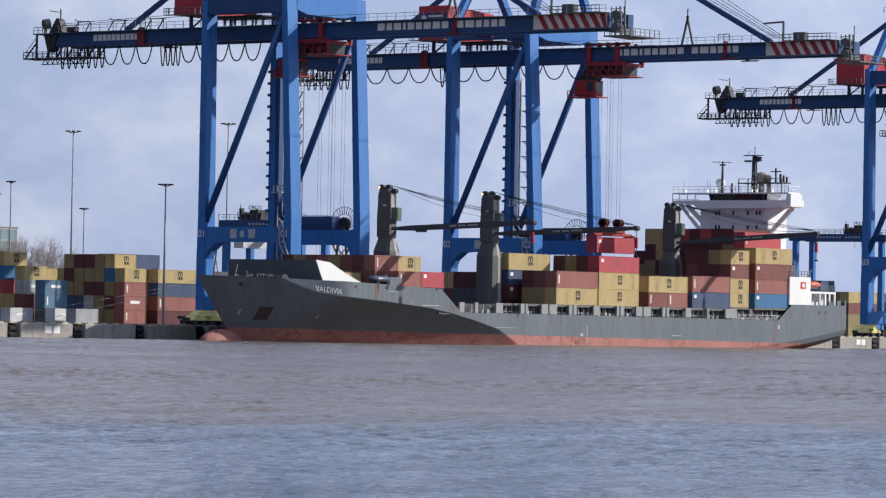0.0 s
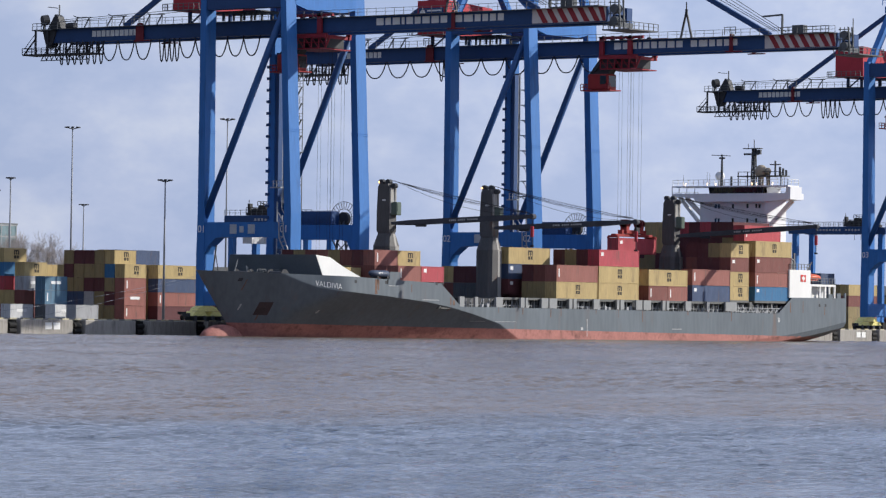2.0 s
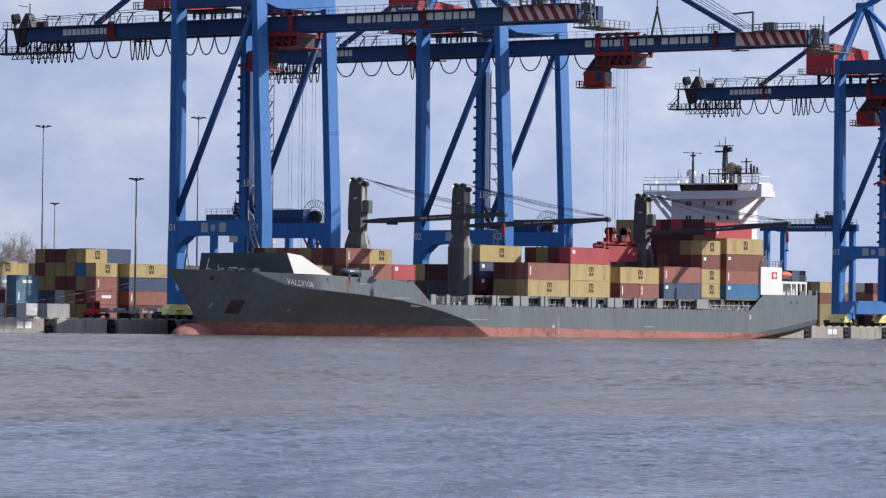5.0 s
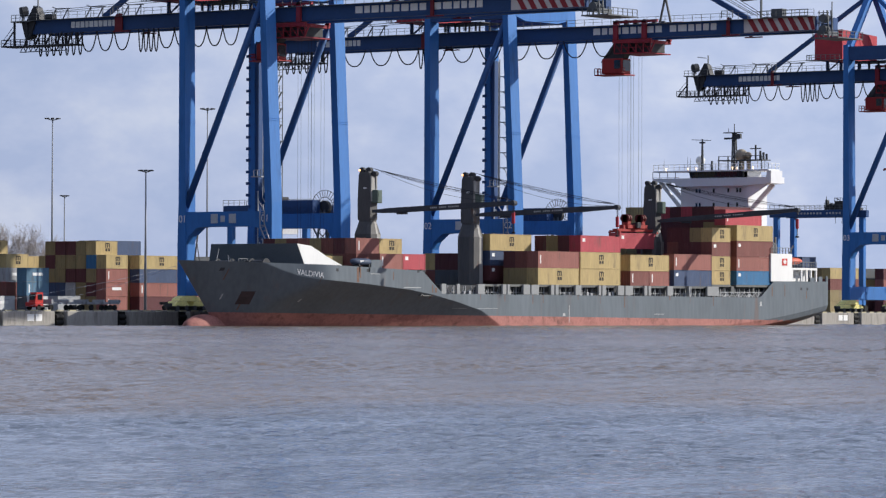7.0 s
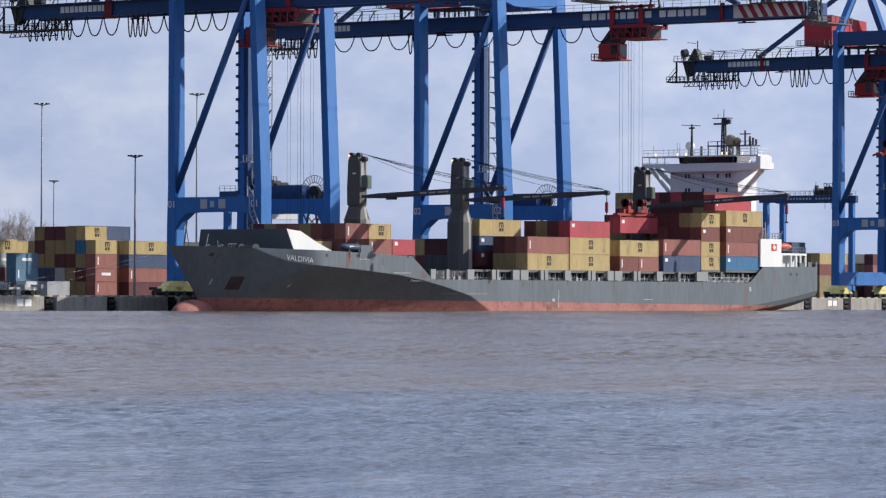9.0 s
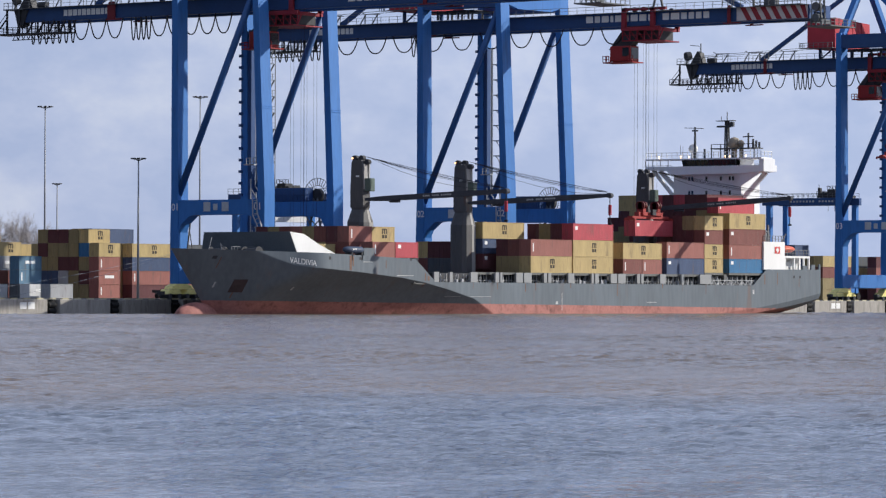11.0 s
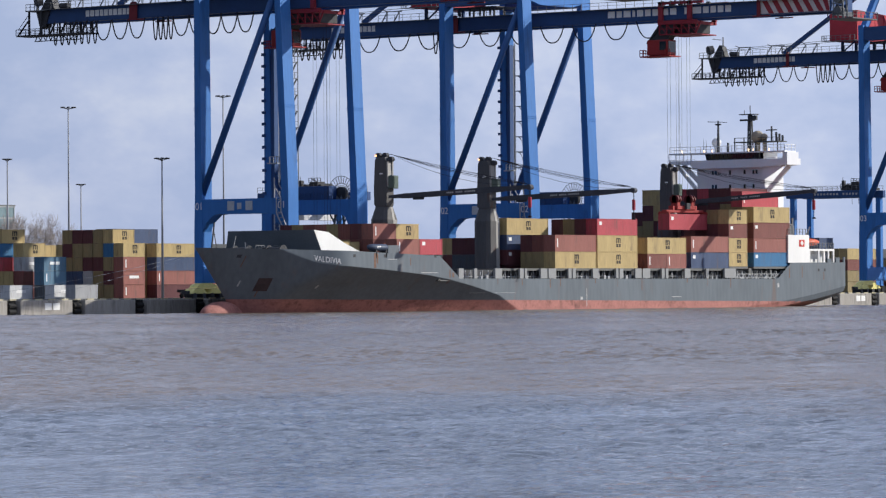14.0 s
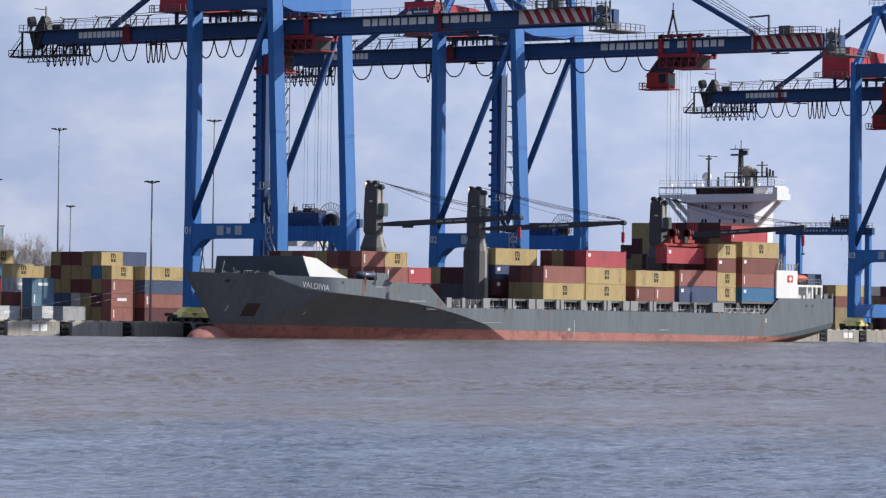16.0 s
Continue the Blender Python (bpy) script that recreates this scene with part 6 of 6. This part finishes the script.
yard_load = container(90.6, 87.6, 17.9, "white", 12.19, False, "", "hanging from yard crane", "carried containers")


def lamp_mast(x, y, height, spread=1.6):
    spread *= 0.72
    root = empty("floodlight_mast", x, y, QUAY, "slender grey steel floodlight mast with a crown of lamps", "lamp mast", "floodlight masts of the yard")
    built("pole", mat("galvanised_pole", (0.30, 0.31, 0.33), 0.5, vary=0.1, scale=0.5), root, lambda bm: tube(bm, (0, 0, 0), (0, 0, height), 0.26, 0.12, n=10), smooth=True)
    built("crown_ring", DARK, root, lambda bm: [bar(bm, (0, 0, height - 0.3), (math.cos(a) * spread, math.sin(a) * spread, height + 0.05), 0.12) for a in [k * math.pi / 4 for k in range(8)]])
    for k in range(8):
        a = k * math.pi / 4
        built("floodlight", DARK, root, lambda bm, a=a: box(bm, math.cos(a) * spread - 0.24, math.cos(a) * spread + 0.24, math.sin(a) * spread - 0.24, math.sin(a) * spread + 0.24, height - 0.05, height + 0.22, 0.05))
    return root


for x, y, h, sp in ((97.0, 140.0, 39.8, 1.9), (37.9, 62.0, 26.0, 1.6), (146.7, 140.0, 43.8, 1.9), (78.5, 140.0, 28.6, 1.0), (221.0, 250.0, 28.0, 1.3), (76.3, 142.0, 26.0, 0.9)):
    lamp_mast(x, y, h, sp)


def terminal_truck():
    """Red terminal tractor pulling two long skeletal trailers; it faces -X, its nose at the origin."""
    root = empty("terminal_truck", 140.0, 40.0, QUAY, "red terminal tractor pulling empty grey skeletal trailers", "truck")
    TR = mat("truck_red", (0.5, 0.04, 0.035), 0.4)
    cab = built("cab", TR, root, lambda bm: (prism(bm, [(0.2, 0.7), (0.1, 1.5), (0.5, 3.1), (2.1, 3.1), (2.2, 0.7)], "Y", 0.1, 1.6), box(bm, 0.0, 1.6, 0.0, 2.4, 0.6, 1.4, 0.1)))
    built("window", GLASS, cab, lambda bm: (box(bm, 0.75, 1.85, 0.05, 0.12, 1.8, 2.8), box(bm, 0.12, 0.3, 0.3, 1.5, 1.8, 2.8)))
    built("chassis", DARK, root, lambda bm: box(bm, 0.3, 5.2, 0.7, 1.7, 0.5, 0.9))
    GREY = mat("trailer_grey", (0.35, 0.36, 0.38), 0.5, vary=0.2, scale=1)
    for x0 in (4.2, 13.4):
        def trailer(bm, x0=x0):
            for y in (0.5, 1.7):
                box(bm, x0, x0 + 8.6, y, y + 0.22, 1.05, 1.45)
            for k in range(5):
                box(bm, x0 + k * 2.1, x0 + k * 2.1 + 0.2, 0.0, 2.44, 1.1, 1.4)
            for k in (0, 2, 4):
                box(bm, x0 + k * 2.1 - 0.1, x0 + k * 2.1 + 0.35, -0.05, 2.5, 1.4, 1.9)
        built("trailer", GREY, root, trailer)
    for x in (1.0, 4.2, 10.4, 11.6, 14.6, 19.6, 20.8):
        for y in (0.0, 2.1):
            built("wheel", RUBBER, root, lambda bm, x=x, y=y: tube(bm, (x, y, 0.5), (x, y + 0.35, 0.5), 0.5, n=14))
    return root


truck = terminal_truck()


def parked_trailer():
    root = empty("parked_trailer", 47.0, 64.0, QUAY, "empty dark skeletal trailer parked before the stacks", "trailer")
    built("bed", DARK, root, lambda bm: [box(bm, 0, 12.4, y, y + 0.25, 1.0, 1.5) for y in (0.4, 1.8)] + [box(bm, k * 2.0, k * 2.0 + 0.25, 0, 2.45, 1.1, 1.6) for k in range(7)])
    for x in (1.2, 9.6, 10.8):
        for y in (0.0, 2.1):
            built("wheel", RUBBER, root, lambda bm, x=x, y=y: tube(bm, (x, y, 0.5), (x, y + 0.35, 0.5), 0.5, n=12))


parked_trailer()


def mooring(name, a, b, sag):
    bm = bmesh.new()
    last = None
    for i in range(15):
        u = i / 14
        p = Vector(a).lerp(Vector(b), u) - Vector((0, 0, sag * 4 * u * (1 - u)))
        if last is not None:
            tube(bm, last, p, 0.024, n=5)
        last = p
    tagged(part(name, bm, mat("rope_pale", (0.24, 0.26, 0.3), 0.8), smooth=True), "pale mooring rope from the ship's bow to the quay", "rope", "mooring ropes")


mooring("mooring_rope", (-42.8, CL + 1.6, 9.6), (-84.0, -1.6, 2.6), 0.7)
mooring("mooring_rope", (-42.2, CL + 2.4, 9.4), (-66.0, -1.6, 2.6), 0.5)


def quay_sign(x):
    root = empty("quay_sign", x, -3.2, 1.3, "pair of small white berth signs on the quay wall", "sign", "berth signs")
    for d in (0, 1.9):
        built("plate", WHITE, root, lambda bm, d=d: box(bm, d, d + 1.5, -0.06, -0.003, -0.55, 0.55))


for x in (-64.3, 176.4):
    quay_sign(x)


def glass_office():
    root = empty("office_block", 330.0, 400.0, QUAY, "distant glass office block beyond the yard", "building")
    GL = mat("curtain_glass", (0.20, 0.28, 0.30), 0.25, vary=0.2, scale=0.15)
    built("wall", GL, root, lambda bm: box(bm, 0, 26, 0, 18, 0, 27))
    for k in range(8):
        built("storey_band", mat("band_grey", (0.35, 0.37, 0.38), 0.6), root, lambda bm, k=k: box(bm, -0.1, 26.1, -0.1, 18.1, k * 3.4 + 2.8, k * 3.4 + 3.3))
    for k in range(9):
        built("mullion", mat("band_grey", (0.35, 0.37, 0.38), 0.6), root, lambda bm, k=k: box(bm, k * 3.2, k * 3.2 + 0.25, -0.15, -0.02, 0, 27))
    built("roof", STEEL, root, lambda bm: (box(bm, -0.2, 26.2, -0.2, 18.2, 27.0, 27.4), box(bm, 8, 14, 5, 11, 27.4, 29.6)))


glass_office()
# bark paled in colour, in place of haze over the distance
HAZY_BARK = mat("hazy_bark", (0.33, 0.295, 0.28), 0.9, vary=0.3, scale=2)


def bare_tree(x, y, height, seed):
    r = random.Random(seed)
    root = empty("bare_tree", x, y, QUAY, "leafless winter tree with a fine twiggy crown", "tree", "trees behind the yard")
    trunk, twigs = bmesh.new(), bmesh.new()

    def grow(p, d, length, rad, depth):
        q = p + d * length
        tube(trunk if depth < 2 else twigs, p, q, rad, rad * 0.6, n=5 if depth < 2 else 3)
        if depth == 6:
            return
        for k in range((5, 3, 3, 3, 4, 3)[depth]):
            nd = (d + Vector((r.uniform(-1, 1), r.uniform(-1, 1), r.uniform(-0.25, 0.7))) * (0.62 if depth else 0.5)).normalized()
            grow(p + d * length * r.uniform(0.55, 1.0), nd, length * r.uniform(0.62, 0.82), rad * 0.6, depth + 1)
    grow(Vector((0, 0, 0)), Vector((0, 0, 1)), height * 0.33, height * 0.013, 0)
    part("trunk", trunk, HAZY_BARK, root)
    part("crown", twigs, HAZY_BARK, root)


for k, (x, y, h) in enumerate(((252, 300, 21), (258, 304, 23), (264, 298, 20), (269, 306, 22), (275, 300, 18), (262, 312, 24), (246, 305, 17), (280, 310, 19), (239, 300, 18))):
    bare_tree(x, y, h, 31 + k)


def far_woods():
    """Low dark strip of distant trees and sheds along the horizon."""
    r = random.Random(5)
    bm = bmesh.new()
    for k in range(700):
        x, y = r.uniform(300, 1500), r.uniform(700, 1300)
        h = r.uniform(4, 9)
        bmesh.ops.create_icosphere(bm, subdivisions=1, radius=1.0, matrix=Matrix.Translation((x, y, QUAY + h * 0.5)) @ Matrix.Diagonal((r.uniform(4, 8), r.uniform(4, 8), h * 0.55, 1)))
    tagged(part("far_woods", bm, mat("far_foliage", (0.07, 0.075, 0.06), 0.9, vary=0.3, scale=0.2)), "low dark distant woods beyond the harbour", "woods", kind="stuff")


far_woods()


# ---- what moves ----
def motions():
    """The second crane's trolley runs out with a red box, a yard crane travels with a white one, a truck leaves, the waves run along the quay."""
    trolley_rows = ((0, -12.86), (0.5, -13.31), (1, -14.46), (1.5, -15.29), (2, -16.03), (2.5, -17.18), (3, -18.07), (3.5, -19.26), (4, -19.96), (4.5, -20.72), (5, -21.56), (7.5, -24.17), (8, -24.60), (8.5, -25.01), (9, -25.33), (11.5, -27.81), (12, -28.41), (12.5, -28.93), (13, -29.46), (13.5, -29.84), (14, -30.48), (14.5, -30.71), (15, -31.31), (15.5, -31.64), (16, -32.05))
    load_rows = ((0, -9.05, 17.06), (0.5, -9.75, 17.01), (1, -11.20, 16.77), (1.5, -12.70, 16.35), (2, -13.90, 15.73), (2.5, -14.90, 15.17), (3, -15.61, 14.52), (3.5, -16.22, 14.06), (4, -16.57, 13.88), (4.5, -17.01, 13.86), (5, -17.11, 13.85), (7.5, -19.10, 14.07), (8, -19.78, 14.14), (8.5, -20.24, 14.11), (9, -20.88, 14.14), (11.5, -23.91, 14.07), (12, -24.24, 14.13), (12.5, -24.52, 14.13), (13, -25.00, 14.22), (13.5, -25.31, 14.12), (14, -25.72, 14.18), (14.5, -26.06, 14.20), (15, -26.65, 14.09), (15.5, -27.04, 14.18), (16, -27.59, 14.14))
    walk(trolley_two, [(t, pose(0, y, 0)) for t, y in trolley_rows])
    walk(load, [(t, pose(CRANE_AT[1] + LOAD_X - 6.095, y, z)) for t, y, z in load_rows])
    walk(spreader_two, [(t, pose(LOAD_X, y + 1.22, z + 2.9)) for t, y, z in load_rows])
    for k, ob in enumerate(LOOPS_TWO[:10]):
        walk(ob, [(t, pose(BOOM_X - 0.35, 42.0 + (y + 7.5 - 42.0) * k / 9, BOOM_LO - 0.15)) for t, y in trolley_rows[::3]])
    for ob, start in zip(CARRIAGES_TWO, (30.4, -37.9)):
        walk(ob, [(t, pose(0, start + (y + 12.86) / 2, 0)) for t, y in trolley_rows])
    walk(water, [(0, pose(9.0, 0, 0)), (16, pose(-9.0, 0, 0))])
    gantry = [(0, 0.0), (4, 4.0), (8, 8.6), (12, 12.0), (16, 14.0)]
    cross = [(0, 14.5), (4, 13.0), (8, 11.0), (12, 9.4), (16, 8.6)]
    walk(yard_one, [(t, pose(93.0 + d, 74.2, QUAY)) for t, d in gantry])
    walk(yard_trolley_one, [(t, pose(0, y, 23.6 - QUAY)) for t, y in cross])
    walk(yard_load, [(t, pose(90.6 + d, 74.2 + y - 1.22, 17.9)) for (t, d), (_, y) in zip(gantry, cross)])
    walk(truck, [(t, pose(x, 40.0, QUAY)) for t, x in ((0, 46.0), (3, 19.4), (4, 10.0), (5, 1.6), (7.5, -20.3), (8.5, -29.0), (16, -96.0))])


motions()
